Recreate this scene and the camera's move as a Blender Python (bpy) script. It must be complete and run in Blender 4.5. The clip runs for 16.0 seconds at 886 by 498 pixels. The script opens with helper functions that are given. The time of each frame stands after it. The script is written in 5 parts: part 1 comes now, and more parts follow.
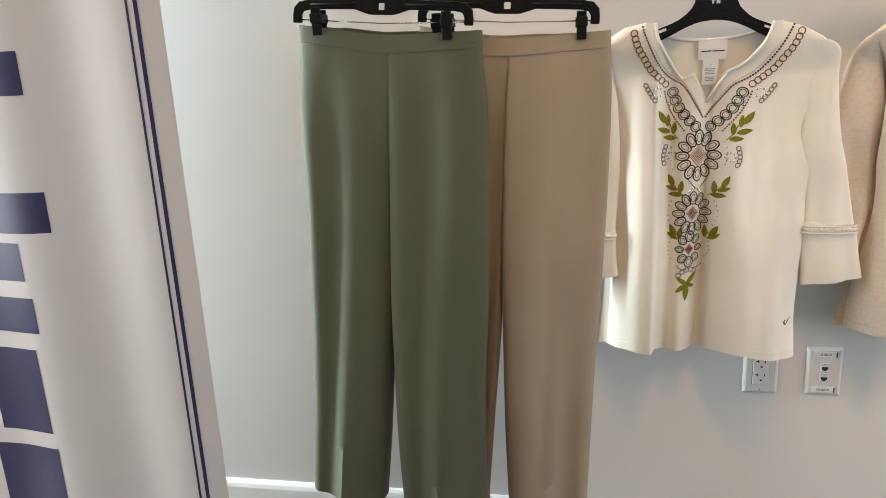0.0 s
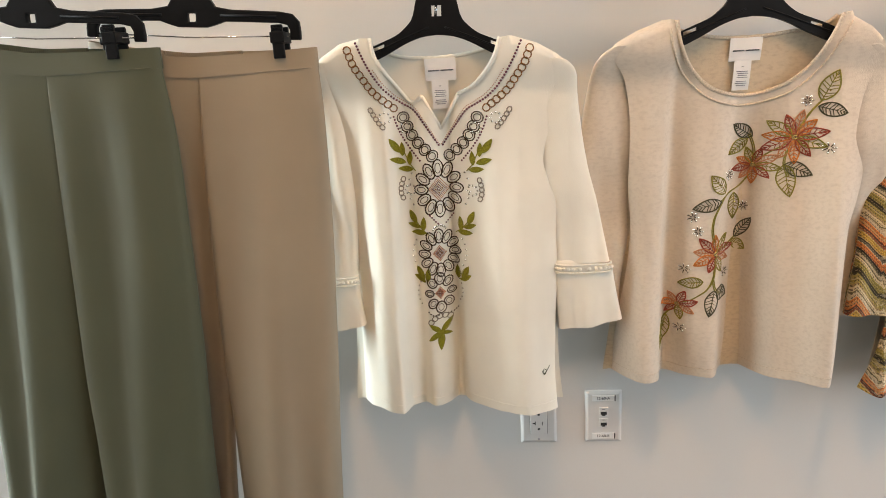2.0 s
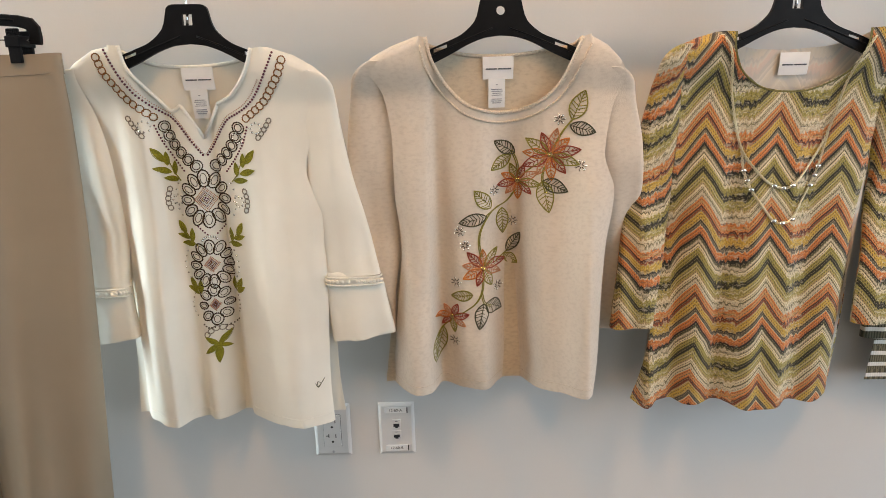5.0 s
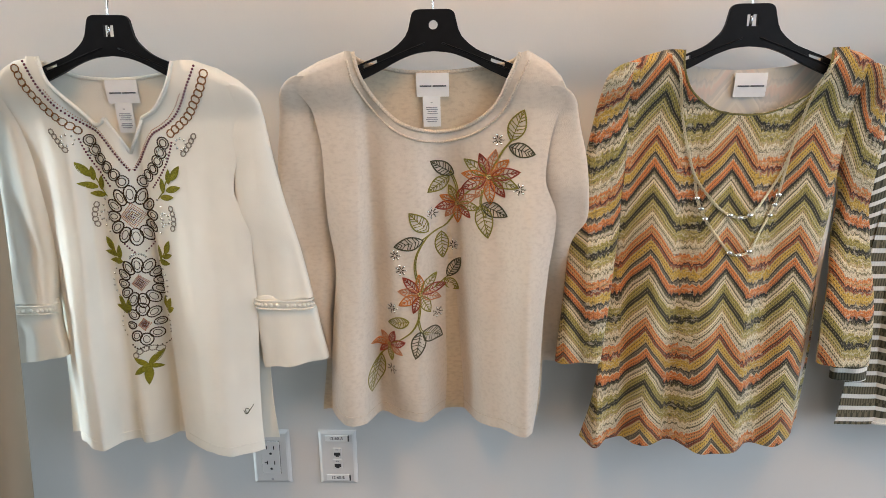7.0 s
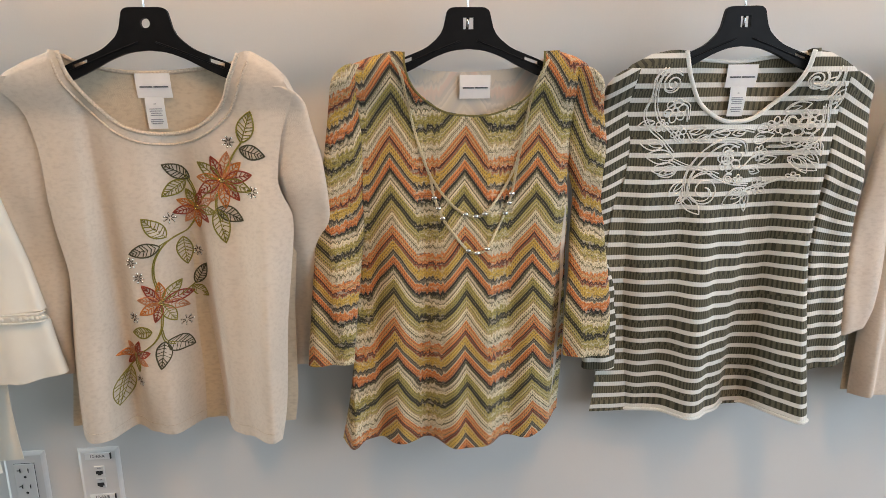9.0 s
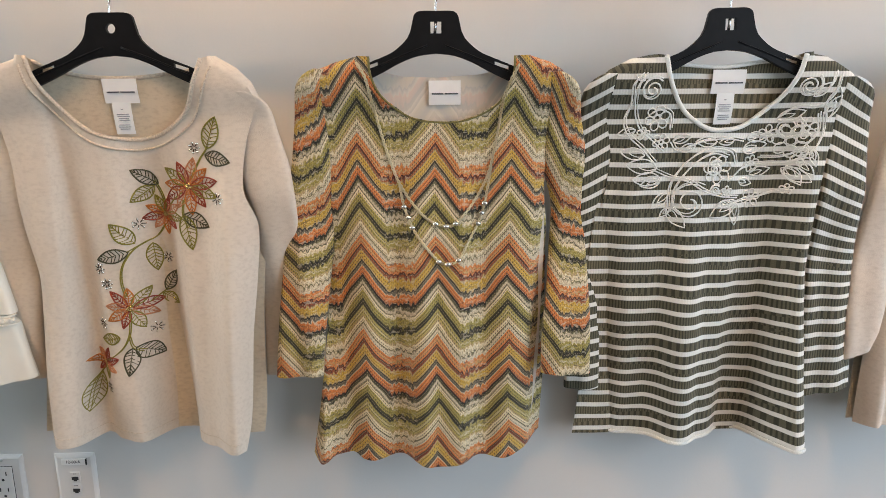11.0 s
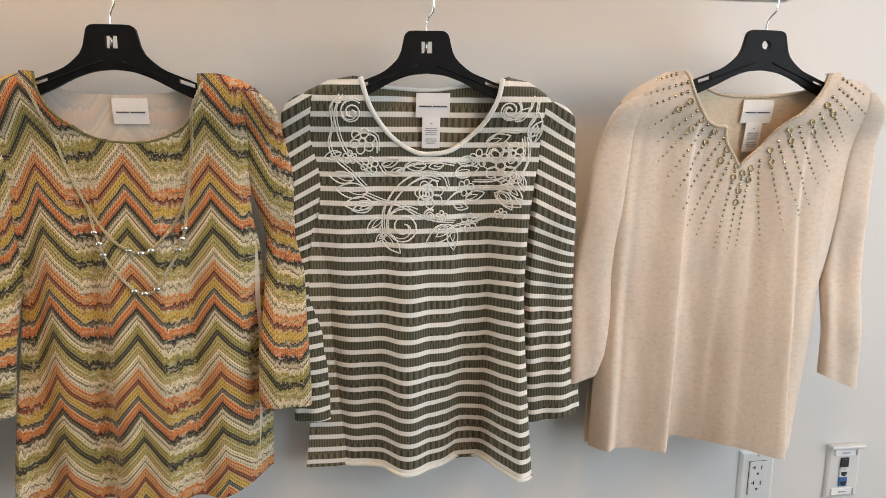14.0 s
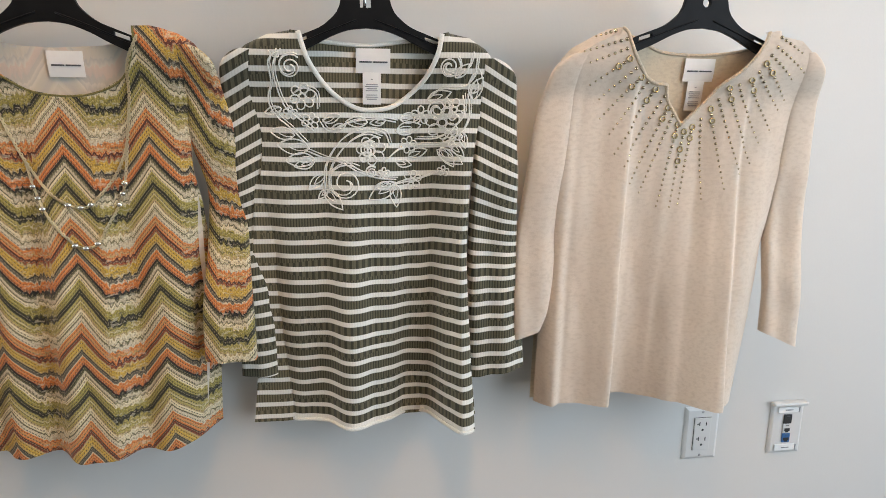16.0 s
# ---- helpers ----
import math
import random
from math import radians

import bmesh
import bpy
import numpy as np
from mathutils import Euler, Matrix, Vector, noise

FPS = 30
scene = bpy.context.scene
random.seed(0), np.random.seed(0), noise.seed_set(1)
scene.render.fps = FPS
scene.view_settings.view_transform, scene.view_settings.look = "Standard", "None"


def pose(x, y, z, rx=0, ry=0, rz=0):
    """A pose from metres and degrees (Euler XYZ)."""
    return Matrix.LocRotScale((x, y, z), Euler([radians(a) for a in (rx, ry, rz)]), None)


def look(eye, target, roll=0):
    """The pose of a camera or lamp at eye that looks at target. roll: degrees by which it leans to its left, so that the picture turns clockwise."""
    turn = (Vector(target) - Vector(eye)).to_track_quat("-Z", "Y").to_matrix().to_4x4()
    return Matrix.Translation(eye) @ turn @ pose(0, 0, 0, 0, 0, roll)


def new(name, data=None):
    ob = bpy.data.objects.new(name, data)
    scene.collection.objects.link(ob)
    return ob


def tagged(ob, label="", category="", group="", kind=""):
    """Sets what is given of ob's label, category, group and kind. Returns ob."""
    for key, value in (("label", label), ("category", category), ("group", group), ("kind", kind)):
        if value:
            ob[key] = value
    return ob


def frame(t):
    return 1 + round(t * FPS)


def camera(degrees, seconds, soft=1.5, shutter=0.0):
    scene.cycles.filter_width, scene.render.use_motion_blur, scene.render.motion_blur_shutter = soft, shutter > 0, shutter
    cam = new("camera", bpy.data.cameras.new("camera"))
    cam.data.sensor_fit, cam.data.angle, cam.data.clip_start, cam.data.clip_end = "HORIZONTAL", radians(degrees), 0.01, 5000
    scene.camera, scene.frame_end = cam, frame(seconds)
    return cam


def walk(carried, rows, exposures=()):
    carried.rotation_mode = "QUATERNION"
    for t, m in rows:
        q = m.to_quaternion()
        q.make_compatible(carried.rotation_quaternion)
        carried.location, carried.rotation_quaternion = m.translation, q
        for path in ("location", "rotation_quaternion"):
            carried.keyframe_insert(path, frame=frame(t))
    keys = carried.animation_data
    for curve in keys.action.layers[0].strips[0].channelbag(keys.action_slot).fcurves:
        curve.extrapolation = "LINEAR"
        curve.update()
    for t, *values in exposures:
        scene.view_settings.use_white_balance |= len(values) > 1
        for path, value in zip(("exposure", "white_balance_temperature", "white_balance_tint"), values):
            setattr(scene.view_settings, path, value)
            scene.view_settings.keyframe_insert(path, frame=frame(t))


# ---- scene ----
cam = camera(66.2, 16.0, soft=0.75)
PATH = [
    (0, (0.035, -0.051, 1.055), (-0.334, 1.855, 0.572), -2.8),
    (0.5, (0.044, -0.009, 1.054), (-0.207, 1.908, 0.542), -3.7),
    (1, (0.143, 0.03, 1.048), (-0.029, 1.962, 0.56), -3.2),
    (1.5, (0.281, 0.094, 1.05), (0.094, 2.022, 0.552), -2.7),
    (2, (0.357, 0.19, 1.076), (0.216, 2.122, 0.579), -3.2),
    (2.5, (0.413, 0.199, 1.085), (0.187, 2.13, 0.617), -2.9),
    (3, (0.436, 0.192, 1.072), (0.179, 2.12, 0.605), -2.0),
    (3.5, (0.438, 0.2, 1.068), (0.178, 2.123, 0.584), -2.1),
    (4, (0.458, 0.2, 1.062), (0.244, 2.123, 0.555), -2.2),
    (4.5, (0.559, 0.185, 1.063), (0.468, 2.117, 0.553), -1.9),
    (5, (0.661, 0.201, 1.071), (0.662, 2.143, 0.59), -1.6),
    (5.2, (0.693, 0.235, 1.077), (0.723, 2.182, 0.618), -1.6),
    (7.3, (0.81, 0.265, 1.08), (0.725, 2.211, 0.627), -0.7),
    (7.5, (0.811, 0.261, 1.074), (0.75, 2.21, 0.63), -0.7),
    (8, (0.853, 0.233, 1.081), (0.905, 2.182, 0.634), -0.8),
    (8.5, (0.97, 0.204, 1.081), (1.117, 2.143, 0.613), -0.6),
    (9, (1.072, 0.266, 1.079), (1.249, 2.205, 0.621), -0.6),
    (9.2, (1.11, 0.287, 1.08), (1.292, 2.225, 0.621), -0.6),
    (11.3, (1.192, 0.29, 1.058), (1.235, 2.247, 0.647), -0.5),
    (11.5, (1.201, 0.279, 1.054), (1.261, 2.235, 0.643), -0.6),
    (12, (1.269, 0.243, 1.052), (1.392, 2.192, 0.62), -0.8),
    (12.5, (1.35, 0.225, 1.058), (1.632, 2.163, 0.651), -0.7),
    (13, (1.436, 0.3, 1.063), (1.765, 2.241, 0.709), -0.7),
    (13.5, (1.498, 0.309, 1.072), (1.801, 2.255, 0.722), 0.1),
    (14, (1.509, 0.307, 1.067), (1.776, 2.256, 0.707), 0.4),
    (14.5, (1.513, 0.315, 1.058), (1.755, 2.263, 0.673), 0.5),
    (15, (1.511, 0.314, 1.056), (1.743, 2.258, 0.651), 0.6),
    (15.5, (1.542, 0.308, 1.051), (1.793, 2.247, 0.63), 0.6),
    (16, (1.578, 0.282, 1.042), (1.873, 2.213, 0.611), 0.7),
]
walk(cam, [(t, look(eye, target, roll)) for t, eye, target, roll in PATH],
     [(0, -0.08, 7300, 17), (1, -0.1, 7500, 17), (1.5, -0.08, 8050, 20), (2, -0.01, 7600, 18), (3.5, -0.06, 7350, 17), (5, -0.14, 7200, 17), (7.5, -0.19, 6710, 16), (9, -0.25, 7060, 17), (11.5, -0.19, 6810, 16), (12.5, -0.29, 7510, 19), (14.5, -0.31, 7560, 18), (16, -0.30, 7110, 16)])

# ---- light ----
world = bpy.data.worlds.new("world")
scene.world = world
world.use_nodes = True
_n = world.node_tree.nodes
_sky = _n.new("ShaderNodeTexSky")
_sky.sky_type, _sky.sun_disc, _sky.sun_elevation, _sky.sun_rotation = "NISHITA", False, radians(38), radians(60)
world.node_tree.links.new(_sky.outputs[0], _n["Background"].inputs[0])
_n["Background"].inputs[1].default_value = 0.1


def area_lamp(name, m, sx, sy, power, colour):
    data = bpy.data.lights.new(name, "AREA")
    data.shape, data.size, data.size_y, data.energy, data.color = "RECTANGLE", sx, sy, power, colour
    ob = new(name, data)
    ob.matrix_world = m
    return ob


WALL_Y, FLOOR_Z, CEIL_Z, LEFT_X, RIGHT_X, BACK_Y = 1.405, -0.04, 2.76, -2.6, 3.5, -4.2
# daylight through the side windows and the shop front
area_lamp("window_light_left", look((LEFT_X + 0.02, 0.50, 1.25), (0.8, 1.30, 0.8)), 1.6, 2.0, 66, (0.76, 0.90, 1.0))
# extra strip lamp in the same window, added to brighten the left wall
area_lamp("window_light_left", look((LEFT_X + 0.02, 1.20, 1.35), (-0.5, 1.36, 0.9)), 0.3, 2.0, 140, (0.66, 0.88, 1.0))
area_lamp("window_light_right", look((RIGHT_X - 0.05, -0.25, 1.35), (1.2, 1.0, 0.7)), 2.3, 2.0, 76, (0.64, 0.83, 1.0))
area_lamp("shop_front_light", look((1.9, BACK_Y + 0.05, 1.35), (1.2, 1.4, 0.7)), 2.7, 1.9, 14, (0.76, 0.89, 1.0))
# warm ceiling spots; the first is an added lamp that warms the banner
SPOTS = ((-1.15, -0.9), (0.35, 0.15), (1.55, 0.15), (2.75, 0.15), (0.35, -0.5), (1.55, -0.5), (2.75, -0.5))
for _x, _y in SPOTS:
    _d = bpy.data.lights.new("ceiling_spot_light", "SPOT")
    _d.spot_size, _d.spot_blend, _d.shadow_soft_size, _d.energy, _d.color = radians(66), 1.0, 0.11, (82 if _y > 0 else 40) * (1.0 if _x < 2.5 else 0.6), (1.0, 0.615, 0.32)
    _o = new("ceiling_spot_light", _d)
    _o.matrix_world = look((_x, _y, CEIL_Z - 0.03), (_x, WALL_Y, 1.30))


# ---- materials ----
def mat_base(name, rough=0.8, metal=0.0):
    m = bpy.data.materials.new(name)
    m.use_nodes = True
    b = m.node_tree.nodes["Principled BSDF"]
    b.inputs["Roughness"].default_value, b.inputs["Metallic"].default_value = rough, metal
    return m, m.node_tree.nodes, m.node_tree.links, b


def rgba(c):
    return (c[0], c[1], c[2], 1.0)


def math_node(n, l, op, a, b=None, c=None):
    k = n.new("ShaderNodeMath")
    k.operation = op
    for i, v in enumerate((a, b, c)):
        if v is None:
            continue
        if isinstance(v, (int, float)):
            k.inputs[i].default_value = v
        else:
            l.new(v, k.inputs[i])
    return k.outputs[0]


def mix_col(n, l, fac, a, b, mode="MIX"):
    k = n.new("ShaderNodeMix")
    k.data_type, k.blend_type = "RGBA", mode
    for s, v in ((k.inputs[0], fac), (k.inputs[6], a), (k.inputs[7], b)):
        if isinstance(v, (int, float)):
            s.default_value = v
        elif isinstance(v, tuple):
            s.default_value = rgba(v)
        else:
            l.new(v, s)
    return k.outputs[2]


def noise_tex(n, l, scale, detail=3.0, stretch=(1, 1, 1), coord="Object"):
    tc, mp, t = n.new("ShaderNodeTexCoord"), n.new("ShaderNodeMapping"), n.new("ShaderNodeTexNoise")
    mp.inputs["Scale"].default_value = stretch
    l.new(tc.outputs[coord], mp.inputs[0])
    l.new(mp.outputs[0], t.inputs[0])
    t.inputs["Scale"].default_value, t.inputs["Detail"].default_value = scale, detail
    return t.outputs[0]


def bump_to(n, l, b, height, strength=0.3, dist=0.001):
    k = n.new("ShaderNodeBump")
    k.inputs["Strength"].default_value, k.inputs["Distance"].default_value = strength, dist
    l.new(height, k.inputs["Height"])
    l.new(k.outputs[0], b.inputs["Normal"])


def ramp(n, l, fac, stops, kind="LINEAR"):
    k = n.new("ShaderNodeValToRGB")
    k.color_ramp.interpolation = kind
    e = k.color_ramp.elements
    while len(e) < len(stops):
        e.new(0.5)
    for i, (p, c) in enumerate(stops):
        e[i].position, e[i].color = p, rgba(c)
    l.new(fac, k.inputs[0])
    return k.outputs[0]


def plain(name, colour, rough=0.5, metal=0.0, vary=0.12, scale=60.0, bump=0.15):
    m, n, l, b = mat_base(name, rough, metal)
    t = noise_tex(n, l, scale)
    dark = tuple(v * (1 - vary) for v in colour)
    light = tuple(min(1.0, v * (1 + vary)) for v in colour)
    l.new(ramp(n, l, t, ((0.3, dark), (0.7, light))), b.inputs["Base Color"])
    if bump:
        bump_to(n, l, b, t, bump, 0.0006)
    return m


def fabric(name, colour, heather=None, amount=0.5, weave=900.0, sheen=0.25, stretch=(0.55, 1, 1.1), rough=0.85):
    """Knitted or woven cloth: two scales of mottling, a weave bump and a little sheen."""
    m, n, l, b = mat_base(name, rough)
    b.inputs["Sheen Weight"].default_value = sheen
    b.inputs["Sheen Roughness"].default_value = 0.5
    wide = noise_tex(n, l, 9.0, 3.0)
    col = ramp(n, l, wide, ((0.3, tuple(v * 0.94 for v in colour)), (0.7, tuple(min(1, v * 1.04) for v in colour))))
    if heather:
        fleck = noise_tex(n, l, 210.0, 4.0, stretch)
        f = ramp(n, l, fleck, ((0.45, (0, 0, 0)), (0.72, (amount, amount, amount))))
        col = mix_col(n, l, f, col, heather)
    l.new(col, b.inputs["Base Color"])
    w = noise_tex(n, l, weave, 1.0, (1, 1, 0.6))
    soft_folds = n.new("ShaderNodeBump")
    soft_folds.inputs["Strength"].default_value, soft_folds.inputs["Distance"].default_value = 0.22, 0.008
    l.new(noise_tex(n, l, 16.0, 2.0, (1.0, 1.0, 0.30)), soft_folds.inputs["Height"])
    bump_to(n, l, b, w, 0.35, 0.0008)
    l.new(soft_folds.outputs[0], b.inputs["Normal"].links[0].from_node.inputs["Normal"])
    return m


def wall_paint():
    m, n, l, b = mat_base("wall_paint", 0.62)
    t = noise_tex(n, l, 1.3, 4.0)
    l.new(ramp(n, l, t, ((0.3, (0.62, 0.61, 0.585)), (0.7, (0.66, 0.65, 0.625)))), b.inputs["Base Color"])
    bump_to(n, l, b, noise_tex(n, l, 220.0, 4.0), 0.12, 0.0012)
    return m


def chevron_knit(name="chevron_knit", wash=0.0):
    """Zigzag openwork knit: bands of colour that climb to peaks, with ragged level valleys between them; wash pales it for the reverse side."""
    m, n, l, b = mat_base(name, 0.85)
    b.inputs["Sheen Weight"].default_value = 0.12
    uv, sep = n.new("ShaderNodeUVMap"), n.new("ShaderNodeSeparateXYZ")
    l.new(uv.outputs[0], sep.inputs[0])
    x, z = sep.outputs[0], sep.outputs[1]

    def m2(op, a, c=None, e=None):
        return math_node(n, l, op, a, c, e)
    drift = m2("MULTIPLY", m2("SUBTRACT", noise_tex(n, l, 7.0, 1.0, (1, 1, 1), "UV"), 0.5), 0.016)
    d = m2("PINGPONG", m2("ADD", m2("ADD", x, 0.005), drift), 0.0562)
    climb = m2("MULTIPLY", m2("SMOOTH_MIN", d, 0.037, 0.006), 1.36)
    valley = m2("MULTIPLY", m2("MINIMUM", m2("MAXIMUM", m2("SUBTRACT", d, 0.031), 0.0), 0.006), 1 / 0.006)
    jag = noise_tex(n, l, 120.0, 2.0, (1.1, 0.45, 1), "UV")
    tooth = m2("MULTIPLY", m2("SUBTRACT", m2("PINGPONG", x, 0.0034), 0.0017), 1.1)
    rag = m2("ADD", m2("MULTIPLY", m2("SUBTRACT", jag, 0.5), 0.019), tooth)
    soft = m2("MULTIPLY", m2("SUBTRACT", noise_tex(n, l, 30.0, 2.0, (1, 1, 1), "UV"), 0.5), 0.006)
    p = m2("ADD", m2("ADD", m2("ADD", z, climb), m2("MULTIPLY", rag, valley)), soft)
    ph = m2("FRACT", m2("DIVIDE", m2("SUBTRACT", 0.875 + 0.152 * 4, p), 0.152))
    cream, pale, sand, grey = (0.78, 0.65, 0.43), (0.62, 0.51, 0.35), (0.46, 0.32, 0.14), (0.27, 0.22, 0.15)
    orange, rust, wine, dark = (0.68, 0.21, 0.052), (0.34, 0.075, 0.026), (0.10, 0.024, 0.015), (0.014, 0.012, 0.010)
    gold, olive, moss = (0.57, 0.34, 0.042), (0.36, 0.285, 0.066), (0.10, 0.088, 0.024)
    bands = ((9, orange), (3, sand), (6, orange), (7, wine), (3, rust), (4, sand), (14, gold), (3, sand), (9, dark), (3, pale), (14, orange), (3, rust), (8, dark), (3, moss), (8, pale), (3, moss),
             (8, cream), (15, olive), (3, moss), (9, dark), (3, moss), (8, olive), (2, pale), (8, olive), (5, sand), (9, cream), (3, moss), (12, pale))
    total, at, stops = sum(w for w, _ in bands), 0, []
    for w, c in bands:
        stops.append((at / total, c))
        at += w
    col = mix_col(n, l, 0.25, ramp(n, l, ph, stops, "CONSTANT"), ramp(n, l, ph, stops, "LINEAR"))
    # dotted openwork rows that follow the zigzag
    rows = m2("FRACT", m2("DIVIDE", p, 0.0063))
    dots = m2("FRACT", m2("DIVIDE", x, 0.0030))
    slope = m2("SUBTRACT", 1.0, m2("MULTIPLY", valley, 0.55))
    hole = m2("MULTIPLY", m2("MULTIPLY", m2("LESS_THAN", rows, 0.34), m2("LESS_THAN", dots, 0.55)), slope)
    col = mix_col(n, l, m2("MULTIPLY", hole, 0.80), col, (0.045, 0.038, 0.026))
    lit = m2("MULTIPLY", m2("MULTIPLY", m2("GREATER_THAN", rows, 0.72), m2("GREATER_THAN", dots, 0.35)), 0.32)
    col = mix_col(n, l, lit, col, (0.62, 0.51, 0.31))
    # pale and dark wavy dashes in the valleys
    wav = noise_tex(n, l, 150.0, 2.0, (0.6, 1.2, 1), "UV")
    dash = m2("MULTIPLY", m2("GREATER_THAN", wav, 0.62), m2("MULTIPLY", valley, 0.5))
    col = mix_col(n, l, dash, col, (0.05, 0.045, 0.038))
    glint = m2("MULTIPLY", m2("LESS_THAN", wav, 0.40), m2("MULTIPLY", valley, 0.38))
    col = mix_col(n, l, glint, col, (0.62, 0.55, 0.42))
    fleck = noise_tex(n, l, 420.0, 3.0, (1, 1, 1), "UV")
    col = mix_col(n, l, 0.55, col, ramp(n, l, fleck, ((0.3, (0.25, 0.25, 0.25)), (0.7, (0.85, 0.85, 0.85)))), "OVERLAY")
    if wash:
        col = mix_col(n, l, wash, ramp(n, l, ph, stops, "LINEAR"), (0.70, 0.645, 0.575))
    l.new(col, b.inputs["Base Color"])
    bump_to(n, l, b, m2("SUBTRACT", m2("ADD", fleck, rows), hole), 0.1 if wash else 0.55, 0.0015)
    return m


def striped_rib(name="striped_rib", low=(0.034, 0.031, 0.015), high=(0.102, 0.093, 0.055)):
    """Olive ribbed knit with ivory stripes; the ribs show in the olive bands, here narrow, there wide."""
    m, n, l, b = mat_base(name, 0.85)
    b.inputs["Sheen Weight"].default_value = 0.2
    uv, sep = n.new("ShaderNodeUVMap"), n.new("ShaderNodeSeparateXYZ")
    l.new(uv.outputs[0], sep.inputs[0])
    x, z = sep.outputs[0], sep.outputs[1]
    wob = math_node(n, l, "MULTIPLY", math_node(n, l, "SUBTRACT", noise_tex(n, l, 14.0, 1.0, (1, 1, 1), "UV"), 0.5), 0.003)
    band = math_node(n, l, "FRACT", math_node(n, l, "DIVIDE", math_node(n, l, "ADD", math_node(n, l, "ADD", z, 0.001), wob), 0.0213))
    white = ramp(n, l, band, ((0.0, (0, 0, 0)), (0.60, (0, 0, 0)), (0.65, (1, 1, 1)), (0.95, (1, 1, 1)), (1.0, (0, 0, 0))))
    fine = math_node(n, l, "PINGPONG", x, 0.0021)
    broad = math_node(n, l, "PINGPONG", x, 0.0048)
    cell = n.new("ShaderNodeTexVoronoi")
    mp = n.new("ShaderNodeMapping")
    mp.inputs["Scale"].default_value = (7, 47, 1)
    l.new(uv.outputs[0], mp.inputs[0])
    l.new(mp.outputs[0], cell.inputs[0])
    cell.inputs["Scale"].default_value = 1.0
    sepc = n.new("ShaderNodeSeparateColor")
    l.new(cell.outputs["Color"], sepc.inputs[0])
    pick = math_node(n, l, "GREATER_THAN", sepc.outputs[0], 0.62)
    rib = mix_col(n, l, pick, ramp(n, l, math_node(n, l, "DIVIDE", fine, 0.0021), ((0.25, (0, 0, 0)), (0.6, (1, 1, 1)))), ramp(n, l, math_node(n, l, "DIVIDE", broad, 0.0048), ((0.4, (0, 0, 0)), (0.5, (1, 1, 1)))))
    olive = mix_col(n, l, rib, low, high)
    col = mix_col(n, l, white, olive, (0.76, 0.74, 0.68))
    fleck = noise_tex(n, l, 500.0, 2.0, (1, 1, 1), "UV")
    col = mix_col(n, l, 0.25, col, ramp(n, l, fleck, ((0.3, (0.3, 0.3, 0.3)), (0.7, (0.75, 0.75, 0.75)))), "OVERLAY")
    l.new(col, b.inputs["Base Color"])
    bump_to(n, l, b, math_node(n, l, "ADD", math_node(n, l, "MULTIPLY", math_node(n, l, "DIVIDE", fine, 0.0021), 0.6), math_node(n, l, "MULTIPLY", white, 0.6)), 0.45, 0.0012)
    return m


M_WALL = wall_paint()
# unseen side and back walls, ceiling and floor are kept dark to cut bounce light
M_SHOP = plain("taupe_paint", (0.30, 0.27, 0.235), 0.8, vary=0.06, scale=3)
M_TRIM = plain("white_trim", (0.76, 0.75, 0.72), 0.4, vary=0.03, scale=8)
M_CEIL = plain("ceiling_paint", (0.48, 0.46, 0.43), 0.9, vary=0.03, scale=4)
M_FLOOR = plain("floor_boards", (0.13, 0.10, 0.075), 0.5, vary=0.2, scale=6)
M_GREEN = fabric("green_twill", (0.078, 0.085, 0.047), weave=1500.0, sheen=0.12, rough=0.72)
M_KHAKI = fabric("khaki_twill", (0.305, 0.238, 0.162), weave=1500.0, sheen=0.12, rough=0.72)
M_IVORY = fabric("ivory_knit", (0.80, 0.765, 0.665), weave=1100.0, sheen=0.2)
M_OAT = fabric("oatmeal_knit", (0.66, 0.575, 0.475), (0.47, 0.39, 0.31), 0.38)
M_SAND = fabric("sand_knit", (0.66, 0.555, 0.455), (0.46, 0.36, 0.27), 0.38)
M_CHEV, M_STRIPE = chevron_knit(), striped_rib()
M_STRIPEBACK = striped_rib("striped_rib_reverse", (0.062, 0.052, 0.026), (0.15, 0.126, 0.072))
M_BACKOAT = fabric("oatmeal_inside", (0.64, 0.54, 0.40), (0.44, 0.35, 0.25), 0.5)
M_BACKCHEV = chevron_knit("chevron_reverse", 0.80)
M_BLACK = plain("black_plastic", (0.006, 0.006, 0.0065), 0.5, vary=0.25, scale=40, bump=0.08)
M_BLACK.node_tree.nodes["Principled BSDF"].inputs["Specular IOR Level"].default_value = 0.14
M_CHAIN = plain("gold_chain", (0.86, 0.74, 0.50), 0.28, 1.0, vary=0.08)
M_BEAD = plain("silver_bead", (0.92, 0.90, 0.84), 0.25, 1.0, vary=0.04)
M_CHROME = plain("chrome", (0.72, 0.72, 0.72), 0.18, 1.0, vary=0.05)
M_STUD = plain("silver_stud", (0.50, 0.41, 0.29), 0.16, 1.0, vary=0.08)
M_RING = plain("bronze_ring", (0.36, 0.27, 0.15), 0.25, 1.0, vary=0.1)
M_BRASS = plain("gold_metal", (0.60, 0.42, 0.18), 0.22, 1.0, vary=0.1)
M_LABEL = plain("label_satin", (0.80, 0.79, 0.77), 0.5, vary=0.03)
M_INK = plain("label_ink", (0.09, 0.09, 0.10), 0.7)
M_GREYINK = plain("grey_ink", (0.30, 0.30, 0.31), 0.8)
M_PLATE = plain("white_plastic", (0.64, 0.63, 0.61), 0.35, vary=0.02, scale=30, bump=0.05)
M_SLOT = plain("dark_slot", (0.02, 0.02, 0.02), 0.6)
M_BLUEJACK = plain("blue_plastic", (0.03, 0.13, 0.32), 0.4)
